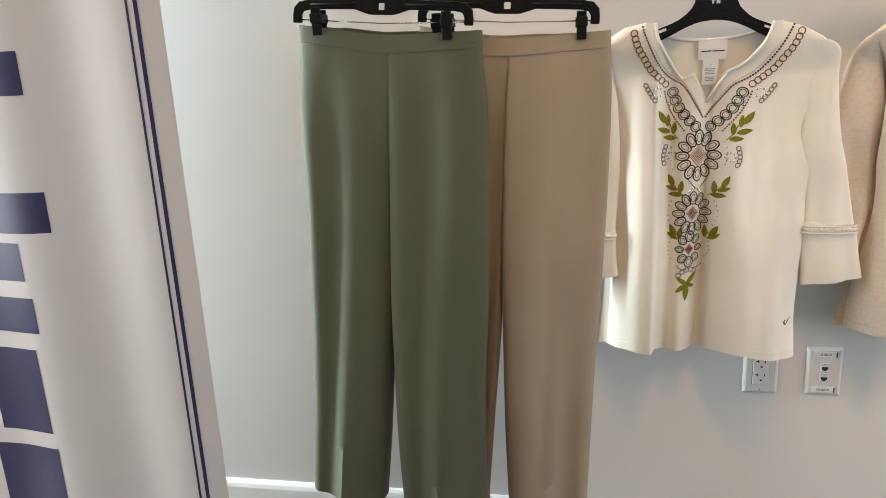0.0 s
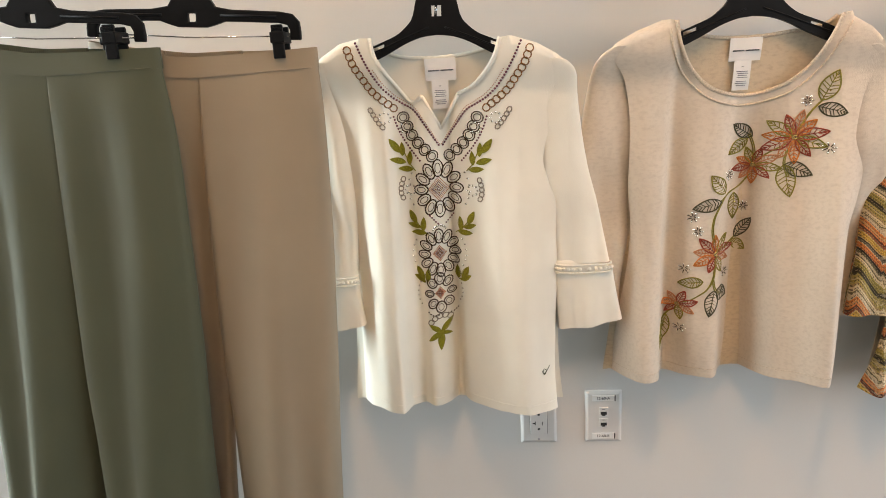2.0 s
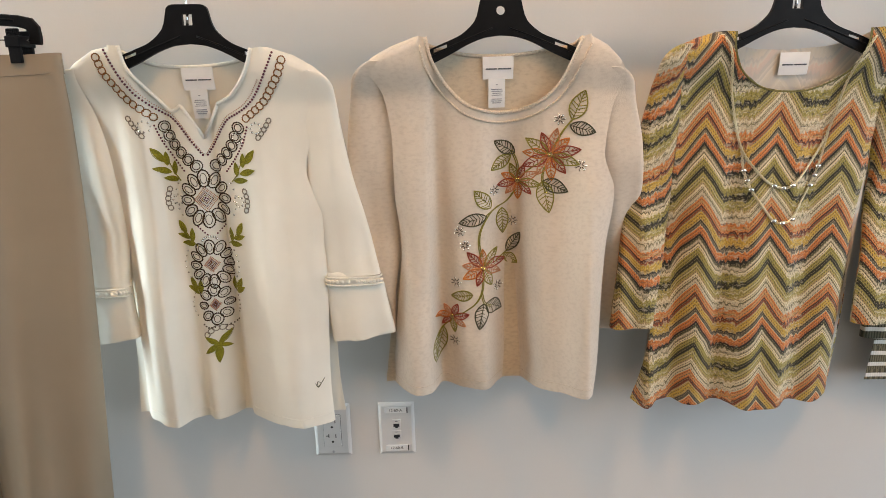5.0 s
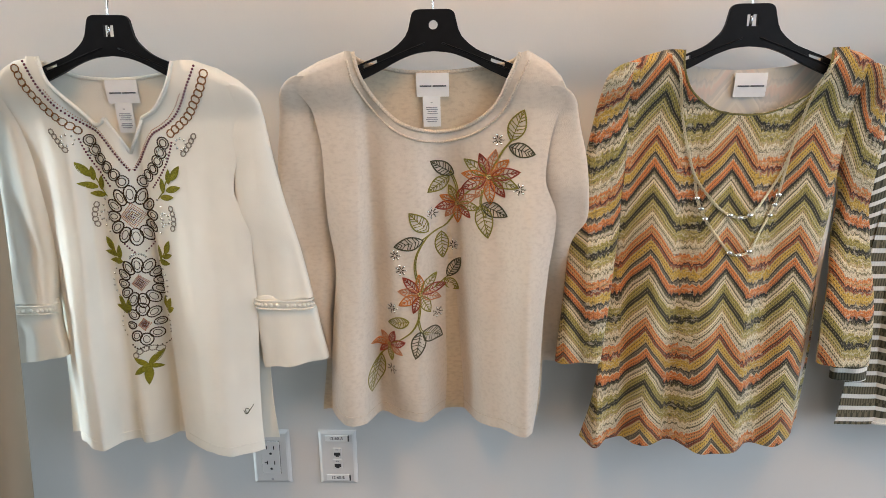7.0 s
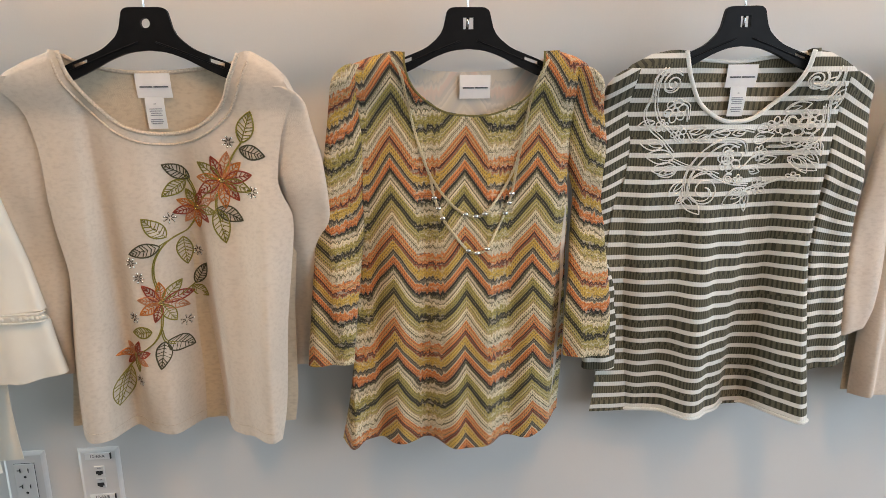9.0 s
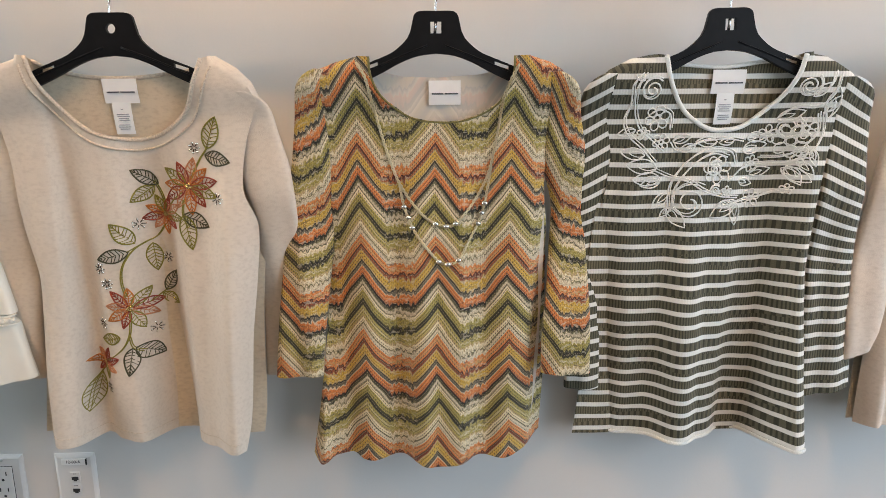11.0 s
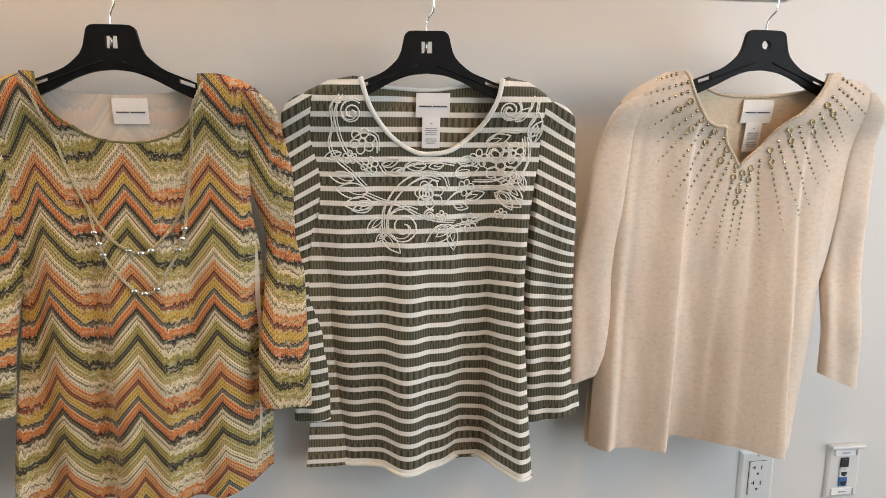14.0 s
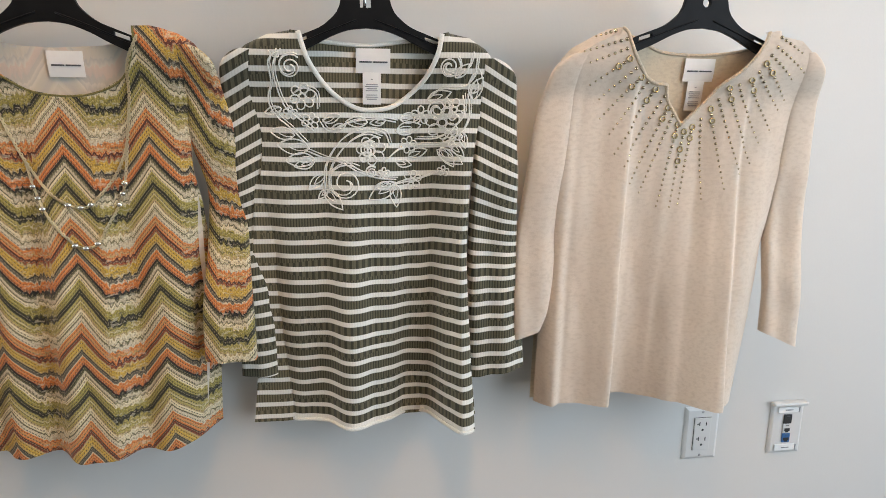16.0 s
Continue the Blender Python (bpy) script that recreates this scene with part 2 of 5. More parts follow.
M_BANNER = plain("banner_vinyl", (0.60, 0.545, 0.51), 0.7, vary=0.02, scale=3, bump=0.03)
M_NAVY = plain("navy_print", (0.022, 0.018, 0.075), 0.45, vary=0.1)
M_GREYMETAL = plain("grey_metal", (0.45, 0.45, 0.46), 0.35, 0.9)
THREADS = {
    "purple": plain("purple_thread", (0.14, 0.04, 0.055), 0.5, vary=0.3, scale=600),
    "copper": plain("copper_thread", (0.24, 0.10, 0.028), 0.5, vary=0.3, scale=600),
    "grey": plain("grey_thread", (0.24, 0.20, 0.155), 0.55, vary=0.3, scale=600),
    "dark": plain("dark_thread", (0.055, 0.032, 0.014), 0.55, vary=0.35, scale=600),
    "green": plain("green_thread", (0.25, 0.225, 0.022), 0.55, vary=0.4, scale=500),
    "pink": plain("pink_thread", (0.48, 0.25, 0.16), 0.55, vary=0.25, scale=600),
    "red": plain("red_thread", (0.30, 0.06, 0.035), 0.5, vary=0.35, scale=500),
    "orange": plain("orange_thread", (0.52, 0.18, 0.045), 0.5, vary=0.3, scale=500),
    "peach": plain("peach_thread", (0.50, 0.22, 0.11), 0.5, vary=0.25, scale=500),
    "olive": plain("olive_thread", (0.24, 0.205, 0.04), 0.5, vary=0.35, scale=500),
    "slate": plain("slate_thread", (0.085, 0.075, 0.04), 0.5, vary=0.35, scale=500),
    "white": plain("white_cord", (0.78, 0.76, 0.70), 0.6, vary=0.1, scale=500),
    "ivory": plain("ivory_cord", (0.80, 0.765, 0.67), 0.7, vary=0.06, scale=400),
    "oat": plain("oat_cord", (0.60, 0.50, 0.39), 0.7, vary=0.2, scale=400),
    "sand": plain("sand_cord", (0.58, 0.47, 0.35), 0.7, vary=0.2, scale=400),
    "lime": plain("green_edge_thread", (0.19, 0.16, 0.06), 0.7, vary=0.3, scale=400),
}

for _t in THREADS.values():
    _t.node_tree.nodes["Principled BSDF"].inputs["Specular IOR Level"].default_value = 0.12


# ---- geometry helpers ----
class Geo:
    """Vertices and faces gathered for one mesh."""

    def __init__(self):
        self.v, self.f, self.uv = [], [], []

    def add(self, v, f):
        k = len(self.v)
        self.v += [tuple(p) for p in v]
        self.f += [tuple(i + k for i in q) for q in f]
        return self

    def grid(self, rows):
        """A sheet through rows of points."""
        k, w = len(self.v), len(rows[0])
        for r in rows:
            self.v += [tuple(p) for p in r]
        for j in range(len(rows) - 1):
            for i in range(w - 1):
                a = k + j * w + i
                self.f.append((a, a + 1, a + w + 1, a + w))
        return self

    def box(self, lo, hi):
        (x0, y0, z0), (x1, y1, z1) = lo, hi
        v = [(x, y, z) for z in (z0, z1) for y in (y0, y1) for x in (x0, x1)]
        return self.add(v, [(0, 2, 3, 1), (4, 5, 7, 6), (0, 1, 5, 4), (2, 6, 7, 3), (0, 4, 6, 2), (1, 3, 7, 5)])

    def tube(self, pts, r, n=6, closed=False, caps=True):
        """A round cord of radius r along pts."""
        pts = [Vector(p) for p in pts]
        m, k = len(pts), len(self.v)
        up = Vector((0.0, -1.0, 0.0))
        for i, p in enumerate(pts):
            a, b = (pts[(i - 1) % m], pts[(i + 1) % m]) if closed else (pts[max(i - 1, 0)], pts[min(i + 1, m - 1)])
            t = (b - a)
            t = t.normalized() if t.length > 1e-9 else Vector((0, 0, 1))
            s = t.cross(up)
            s = s.normalized() if s.length > 1e-3 else t.cross(Vector((1, 0, 0))).normalized()
            q = s.cross(t)
            for j in range(n):
                c = 2 * math.pi * j / n
                self.v.append(tuple(p + r * (math.cos(c) * s + math.sin(c) * q)))
        for i in range(m if closed else m - 1):
            for j in range(n):
                a, b = k + i * n + j, k + i * n + (j + 1) % n
                c, d = k + ((i + 1) % m) * n + (j + 1) % n, k + ((i + 1) % m) * n + j
                self.f.append((a, b, c, d))
        if caps and not closed:
            self.f += [tuple(k + j for j in range(n))[::-1], tuple(k + (m - 1) * n + j for j in range(n))]
        return self

    def bead(self, c, r, squash=0.7, n=8, sx=1.0, sz=1.0):
        """A small rounded stud facing the room."""
        k = len(self.v)
        x, y, z = c
        self.v.append((x, y - r * squash, z))
        for lat in (0.55, 1.1, 1.57):
            for j in range(n):
                a = 2 * math.pi * j / n
                self.v.append((x + r * sx * math.sin(lat) * math.cos(a), y - r * squash * math.cos(lat), z + r * sz * math.sin(lat) * math.sin(a)))
        for j in range(n):
            self.f.append((k, k + 1 + j, k + 1 + (j + 1) % n))
            for q in range(2):
                a = k + 1 + q * n + j
                b = k + 1 + q * n + (j + 1) % n
                self.f.append((a, a + n, b + n, b))
        return self


def mesh_of(name, g, mat, smooth=True, uv=None, shift=(0, 0, 0)):
    me = bpy.data.meshes.new(name)
    sx, sy, sz = shift
    me.from_pydata([(x - sx, y - sy, z - sz) for x, y, z in g.v], [], g.f)
    if uv:
        layer = me.uv_layers.new(name="UVMap")
        idx = np.empty(len(me.loops), dtype=np.int32)
        me.loops.foreach_get("vertex_index", idx)
        layer.data.foreach_set("uv", np.array(uv, dtype=np.float32)[idx].ravel())
    me.polygons.foreach_set("use_smooth", [smooth] * len(me.polygons))
    me.materials.append(mat)
    me.update()
    return me


def place_of(ob):
    p = Vector((0, 0, 0))
    while ob:
        p += ob.location
        ob = ob.parent
    return p


def part(name, g, mat, parent, label="", smooth=True, uv=None, thick=0.0, bevel=0.0):
    """Links gathered geometry, given in world places, as one mesh under a thing or a part."""
    ob = new(name, mesh_of(name, g, mat, smooth, uv, place_of(parent)))
    ob.parent = parent
    if thick:
        s = ob.modifiers.new("thickness", "SOLIDIFY")
        s.thickness, s.offset = thick, 0.0
        crisp = ob.modifiers.new("crisp_edge", "EDGE_SPLIT")
        crisp.split_angle, crisp.use_edge_sharp = radians(82), False
    if bevel:
        s = ob.modifiers.new("edge", "BEVEL")
        s.width, s.segments, s.limit_method, s.angle_limit = bevel, 2, "ANGLE", radians(50)
    return tagged(ob, label) if label else ob


def thing(name, at, label, category, group="", kind=""):
    ob = new(name)
    ob.location = at
    ob.empty_display_size = 0.05
    return tagged(ob, label, category, group, kind)


def solid(name, g, mat, label="", category="", kind="", smooth=False, bevel=0.0, group=""):
    ob = new(name, mesh_of(name, g, mat, smooth))
    if bevel:
        s = ob.modifiers.new("edge", "BEVEL")
        s.width, s.segments, s.limit_method = bevel, 2, "ANGLE"
    return tagged(ob, label, category, group, kind)


def pchip(pts):
    """A smooth curve through (a, b) points that does not overshoot."""
    pts = sorted(pts)
    x, y = np.array([p[0] for p in pts], float), np.array([p[1] for p in pts], float)
    h = np.maximum(np.diff(x), 1e-6)
    d = np.diff(y) / h
    m = np.zeros(len(x))
    m[0], m[-1] = d[0], d[-1]
    for i in range(1, len(x) - 1):
        if d[i - 1] * d[i] > 0:
            w1, w2 = 2 * h[i] + h[i - 1], h[i] + 2 * h[i - 1]
            m[i] = (w1 + w2) / (w1 / d[i - 1] + w2 / d[i])

    def f(t):
        t = np.clip(t, x[0], x[-1])
        i = np.clip(np.searchsorted(x, t) - 1, 0, len(x) - 2)
        u = (t - x[i]) / h[i]
        return (2 * u**3 - 3 * u**2 + 1) * y[i] + (u**3 - 2 * u**2 + u) * h[i] * m[i] + (3 * u**2 - 2 * u**3) * y[i + 1] + (u**3 - u**2) * h[i] * m[i + 1]
    return f


def smooth_path(pts, step=0.004):
    """A rounded polyline through 2D or 3D points (Catmull-Rom)."""
    p = [np.array(q, float) for q in pts]
    p = [2 * p[0] - p[1]] + p + [2 * p[-1] - p[-2]]
    out = []
    for i in range(1, len(p) - 2):
        k = max(2, int(np.linalg.norm(p[i + 1] - p[i]) / step))
        for j in range(k):
            t = j / k
            out.append(0.5 * (2 * p[i] + (p[i + 1] - p[i - 1]) * t + (2 * p[i - 1] - 5 * p[i] + 4 * p[i + 1] - p[i + 2]) * t * t + (3 * p[i] - p[i - 1] - 3 * p[i + 1] + p[i + 2]) * t**3))
    out.append(p[-2])
    return [tuple(q) for q in out]


def every(path, gap):
    """Places along a path at even gaps, with the way it goes."""
    path = [np.array(p, float) for p in path]
    out, left = [], 0.0
    for a, b in zip(path, path[1:]):
        d = np.linalg.norm(b - a)
        if d < 1e-9:
            continue
        t = left
        while t < d:
            out.append((tuple(a + (b - a) * t / d), tuple((b - a) / d)))
            t += gap
        left = t - d
    return out


# ---- the room ----
def wall_with_opening(name, at_x, y0, y1, oy0, oy1, oz0, oz1, thick):
    g = Geo()
    a, b = sorted((at_x, at_x + thick))
    g.box((a, y0, FLOOR_Z), (b, oy0, CEIL_Z)).box((a, oy1, FLOOR_Z), (b, y1, CEIL_Z))
    g.box((a, oy0, FLOOR_Z), (b, oy1, oz0)).box((a, oy0, oz1), (b, oy1, CEIL_Z))
    return solid(name, g, M_SHOP, "unseen dark taupe wall with a window opening, added to close the room", "wall", "structure")


solid("wall_north", Geo().box((LEFT_X - 0.15, WALL_Y, FLOOR_Z), (RIGHT_X + 0.15, WALL_Y + 0.15, CEIL_Z)), M_WALL, "off-white painted shop wall behind the hanging clothes", "wall", "structure")
# unseen side and back walls, added to close the room round the window lamps
wall_with_opening("wall_west", LEFT_X, BACK_Y, WALL_Y, -0.36, 1.36, 0.35, 2.35, -0.15)
wall_with_opening("wall_east", RIGHT_X, BACK_Y, WALL_Y, -1.4, 0.9, 0.35, 2.35, 0.15)
_g = Geo()
_g.box((LEFT_X - 0.15, BACK_Y - 0.15, FLOOR_Z), (0.5, BACK_Y, CEIL_Z)).box((3.3, BACK_Y - 0.15, FLOOR_Z), (RIGHT_X + 0.15, BACK_Y, CEIL_Z))
_g.box((0.5, BACK_Y - 0.15, FLOOR_Z), (3.3, BACK_Y, 0.38)).box((0.5, BACK_Y - 0.15, 2.38), (3.3, BACK_Y, CEIL_Z))
solid("wall_south", _g, M_SHOP, "unseen dark taupe wall with a wide shop window, added to close the room", "wall", "structure")
solid("floor", Geo().box((LEFT_X - 0.15, BACK_Y - 0.15, FLOOR_Z - 0.1), (RIGHT_X + 0.15, WALL_Y + 0.15, FLOOR_Z)), M_FLOOR, "dark brown shop floor", "floor", "structure")
solid("ceiling", Geo().box((LEFT_X - 0.15, BACK_Y - 0.15, CEIL_Z), (RIGHT_X + 0.15, WALL_Y + 0.15, CEIL_Z + 0.1)), M_CEIL, "grey painted ceiling", "ceiling", "structure")
_g = Geo()
_prof = ((0.0, FLOOR_Z), (-0.014, FLOOR_Z), (-0.014, 0.050), (-0.011, 0.060), (-0.006, 0.066), (0.0, 0.068))
_g.grid([[(x, WALL_Y + a, b) for a, b in _prof] for x in (LEFT_X, RIGHT_X)])
solid("baseboard", _g, M_TRIM, "white painted baseboard along the wall", "baseboard", "structure")

# ---- hanging tops ----
VIEW_SLOPE = 0.51


class Top:
    """A pullover on a hanger: front and back sheets with hem folds, two sleeves, neck binding, labels."""

    def __init__(self, name, cx, label, front_mat, back_mat, left, right, neck, back_neck, hem, base, share=1.2, uv_shift=0.0, widen=(0.014, 0.014), wrinkle=0.0032):
        self.cx, self.hem_pts = cx, hem
        self.front_mat, self.back_mat = front_mat, back_mat
        self.xl, self.xr = pchip([(z, x) for x, z in left]), pchip([(z, x) for x, z in right])
        self.mean = float(np.mean([z for _, z in hem]))
        self.fold = pchip([(x, (self.mean - z) / VIEW_SLOPE * share) for x, z in hem])
        self.hem = pchip([(x, self.mean + (z - self.mean) * (1 - share)) for x, z in hem])
        self.base = pchip(base)
        self.neck, self.back_neck = neck, back_neck
        self.root = thing(name, (cx, 1.3, self.mean), label, "top", "tops on the wall")
        self.wrinkle, self.uv_shift = wrinkle, uv_shift
        self.sheet("front", neck, 150, 70, self.surf, front_mat)
        self.sheet("back", back_neck, 90, 40, self.back_surf, back_mat, widen)

    def part_s(self, z):
        return float(np.clip((z - self.mean) / (1.13 - self.mean), 0, 1))

    def surf(self, x, z):
        """How far back the front sheet lies at (x, z), x from the garment's middle."""
        s = self.part_s(z)
        a, b = float(self.xl(z)), float(self.xr(z))
        e = abs((x - (a + b) / 2) / max((b - a) / 2, 0.02))
        fade = (1 - s) ** 0.9
        y = float(self.base(s)) - float(self.fold(x)) * fade + 0.008 * min(e, 1.1) ** 5 * (1 - 0.5 * s)
        y += 0.022 * min(e, 1.05) ** 8 * float(np.clip((0.93 - z) / 0.12, 0, 1))
        y -= 0.027 * noise.noise(Vector((x * 20 + self.cx * 11, z * 1.4, 7.3))) * (1 - s) ** 0.7
        q = noise.noise(Vector((x * 16 + self.cx * 9, z * 5, 1.7 + self.cx)))
        q2 = noise.noise(Vector((x * 45 + self.cx * 5, z * 14 + x * 20, 4.1)))
        return y + self.wrinkle * (q * 2.4 + q2 * 0.6) * (1 - s**3)

    def back_surf(self, x, z):
        s = self.part_s(z)
        return 1.345 - 0.055 * s**2.2 - 0.35 * float(self.fold(x)) * (1 - s) ** 1.15

    def sheet(self, name, top, nx, nz, surf, mat, widen=(0.0, 0.0)):
        tx, tz = [p[0] for p in top], [p[1] for p in top]
        us = np.linspace(-1, 1, nx)
        cols, uv = [], []
        for u in us:
            z1 = 1.08
            for _ in range(14):
                a, b = float(self.xl(z1)), float(self.xr(z1))
                x1 = a + (b - a) * (u + 1) / 2
                z1 = 0.5 * z1 + 0.5 * float(np.interp(x1, tx, tz))
            a, b = float(self.xl(self.mean)), float(self.xr(self.mean))
            z0 = float(self.hem(a + (b - a) * (u + 1) / 2))
            shoulder = x1 < tx[3] + 0.002 or x1 > tx[-4] - 0.002
            col = []
            for k in range(nz + 1):
                v = k / nz
                z = z0 + (z1 - z0) * v
                a, b = float(self.xl(z)), float(self.xr(z))
                fade = (1 - self.part_s(z)) ** 2
                x = (a - widen[0] * fade) + (b - a + (widen[0] + widen[1]) * fade) * (u + 1) / 2
                y = surf(x, z)
                if shoulder:
                    y += (1.287 - y) * float(np.clip(1 - (z1 - z) / 0.008, 0, 1)) ** 2
                col.append((self.cx + x, y, z))
                uv.append((x + self.uv_shift, z - (z0 - self.mean) * (1 - self.part_s(z))))
            cols.append(col)
        return part(name, Geo().grid(cols), mat, self.root, uv=uv, thick=0.0011)

    def on(self, pts, lift=0.0012):
        return [(self.cx + x, self.surf(x, z) - lift, z) for x, z in pts]

    def binding(self, pts, r, mat, name="neck_binding", label="", lift=0.0, back=False):
        p = smooth_path(pts, 0.004) if len(pts) > 2 else pts
        q = [(self.cx + x, (self.back_surf(x, z) if back else self.surf(x, z)) - lift, z) for x, z in p]
        return part(name, Geo().tube(q, r, 8), mat, self.root, label)

    def sleeve(self, rows, mat, y=1.312, depth=0.55, slant=0.0, name="sleeve", back=0.0, slide=0.02):
        """rows: (height, outer x, inner x) from the shoulder down."""
        rows, y = sorted(rows), y + 0.010
        fo, fi = pchip([(z, a) for z, a, b in rows]), pchip([(z, b) for z, a, b in rows])
        z0, z1 = rows[0][0], rows[-1][0]
        n, m = 40, 64
        g, uv, grid = Geo(), [], []
        for k in range(m + 1):
            z = z1 + 0.003 + (z0 - z1 - 0.003) * (k / m) ** 1.35
            a, b = float(fo(z)), float(fi(z))
            rise = min(1.0, max(0.0, (z - (z1 - 0.026)) / 0.030))
            a = b + (a - b) * (0.12 + 0.88 * math.sqrt(max(0.0, 1 - rise**2)))
            c, h = (a + b) / 2, abs(a - b) / 2 + 0.001
            d = min(h * depth * 0.8, 0.017)
            low = (k / m)
            join = float(np.clip((z - 0.72) / 0.24, 0, 1))
            join = join * join * (3 - 2 * join)
            yc = y * (1 - join) + (self.surf(b, z) + 0.80 * d) * join
            ring = []
            for j in range(n + 1):
                t = 2 * math.pi * j / n
                ct, st = math.cos(t), math.sin(t)
                px = c + h * math.copysign(abs(ct) ** 0.8, ct)
                f = noise.noise(Vector((px * 24, z * 6, self.cx * 3 + rows[0][1] * 9)))
                f2 = math.sin(px * 130 + z * 9 + self.cx * 7) * 0.35
                f3 = noise.noise(Vector((px * 34, z * 30 + px * 40, self.cx * 5)))
                flat = math.copysign(abs(st) ** 0.6, st)
                py = yc + back * low - d * flat * (1 + 0.45 * f + 0.45 * f2 * low) - 0.0022 * f3 * flat * (1 - join)
                ring.append((self.cx + px, py, z + slant * (px - c) * low))
                uv.append((px + slide + self.uv_shift + (0 if st >= 0 else 0.05), z + 0.035 + abs(px - b) * (0.06 + 0.5 * join)))
            grid.append(ring)
        g.grid(grid)
        return part(name, g, mat, self.root, uv=uv, thick=0.0016)

    def hem_line(self, mat, up=0.016, r=0.0006):
        """The stitched line above the hem."""
        a, b = float(self.xl(self.mean)), float(self.xr(self.mean))
        pts = []
        for x in np.linspace(a + 0.004, b - 0.004, 90):
            z = float(self.hem(x)) + up
            pts.append((self.cx + x, self.surf(x, z) - 0.0008, z))
        part("hem_stitch", Geo().tube(pts, r, 6), mat, self.root)

    def labels(self, x, z, w=0.049, h=0.034, care=True, tilt=0.0):
        """The white satin neck label with a dark printed bar and the care label below it."""
        def quad(x0, z0, x1, z1, lift):
            g = Geo()
            rows = []
            for k in range(5):
                zz = z0 + (z1 - z0) * k / 4
                rows.append([(self.cx + xx, self.back_surf(xx, zz) - lift - 0.0015 * math.sin(math.pi * k / 4), zz + tilt * (xx - x)) for xx in (x0, (x0 + x1) / 2, x1)])
            return g.grid(rows)
        lab = part("neck_label", quad(x - w / 2, z - h / 2, x + w / 2, z + h / 2, 0.004), M_LABEL, self.root, "white satin label with a dark bar", thick=0.0006)
        bar = Geo()
        for i in range(2):
            bar.add(*bar_quad(self.cx + x - w * 0.40 + i * w * 0.40, self.cx + x - w * 0.40 + i * w * 0.40 + w * (0.36 if i == 0 else 0.42), z - 0.0026, z - 0.0006, self.back_surf(x, z) - 0.0062, tilt, self.cx + x))
        part("printed_bar", bar, M_INK, lab)
        if care:
            cw, ch, cz = 0.026, 0.045, z - h / 2 - 0.0215
            tag = part("care_label", quad(x - 0.002 - cw / 2, cz - ch / 2, x - 0.002 + cw / 2, cz + ch / 2, 0.0055), M_LABEL, self.root, "narrow white care label with grey bars", thick=0.0005)
            bars = Geo()
            for i, (dz, wd) in enumerate(((0.013, 0.003), (0.006, 0.017), (0.003, 0.019), (0.0, 0.015), (-0.003, 0.018), (-0.009, 0.016), (-0.012, 0.018), (-0.015, 0.014))):
                bars.add(*bar_quad(self.cx + x - 0.002 - wd / 2, self.cx + x - 0.002 + wd / 2, cz + dz - 0.0006, cz + dz + 0.0006, self.back_surf(x, cz + dz) - 0.0078, tilt, self.cx + x))
            part("printed_bar", bars, M_GREYINK, tag)


def bar_quad(x0, x1, z0, z1, y, tilt=0.0, xm=0.0):
    v = [(x, y, z + tilt * (x - xm)) for x, z in ((x0, z0), (x1, z0), (x1, z1), (x0, z1))]
    v += [(x, y + 0.0005, z) for x, _, z in v]
    return v, [(0, 1, 2, 3), (4, 7, 6, 5), (0, 4, 5, 1), (1, 5, 6, 2), (2, 6, 7, 3), (3, 7, 4, 0)]


def flat_plate(outline, holes, y, thick):
    """A flat plate cut to an outline, with holes, facing the room."""
    bm = bmesh.new()
    edges = []
    for loop in [outline] + holes:
        vs = [bm.verts.new((x, y, z)) for x, z in loop]
        edges += [bm.edges.new((vs[i], vs[(i + 1) % len(vs)])) for i in range(len(vs))]
    bmesh.ops.triangle_fill(bm, use_beauty=True, use_dissolve=False, edges=edges)
    bmesh.ops.recalc_face_normals(bm, faces=bm.faces)
    if bm.faces and sum(f.normal.y for f in bm.faces) > 0:
        bmesh.ops.reverse_faces(bm, faces=bm.faces)
    top = list(bm.faces)
    ret = bmesh.ops.extrude_face_region(bm, geom=top)
    for e in ret["geom"]:
        if isinstance(e, bmesh.types.BMVert):
            e.co.y += thick
    bmesh.ops.recalc_face_normals(bm, faces=bm.faces)
    g = Geo()
    bm.verts.index_update()
    g.v = [tuple(v.co) for v in bm.verts]
    g.f = [tuple(v.index for v in f.verts) for f in bm.faces]
    bm.free()
    return g


HANG_TOP = [(0.0, 0.0), (0.020, 0.0), (0.027, -0.002), (0.031, -0.007), (0.034, -0.020), (0.040, -0.036), (0.060, -0.054), (0.085, -0.065), (0.105, -0.073), (0.122, -0.082), (0.130, -0.092)]
HANG_LOW = [(0.128, -0.100), (0.120, -0.102), (0.105, -0.096), (0.075, -0.082), (0.050, -0.069), (0.025, -0.060), (0.0, -0.057)]


RAIL_Z, RAIL_Y = 1.267, 1.2785


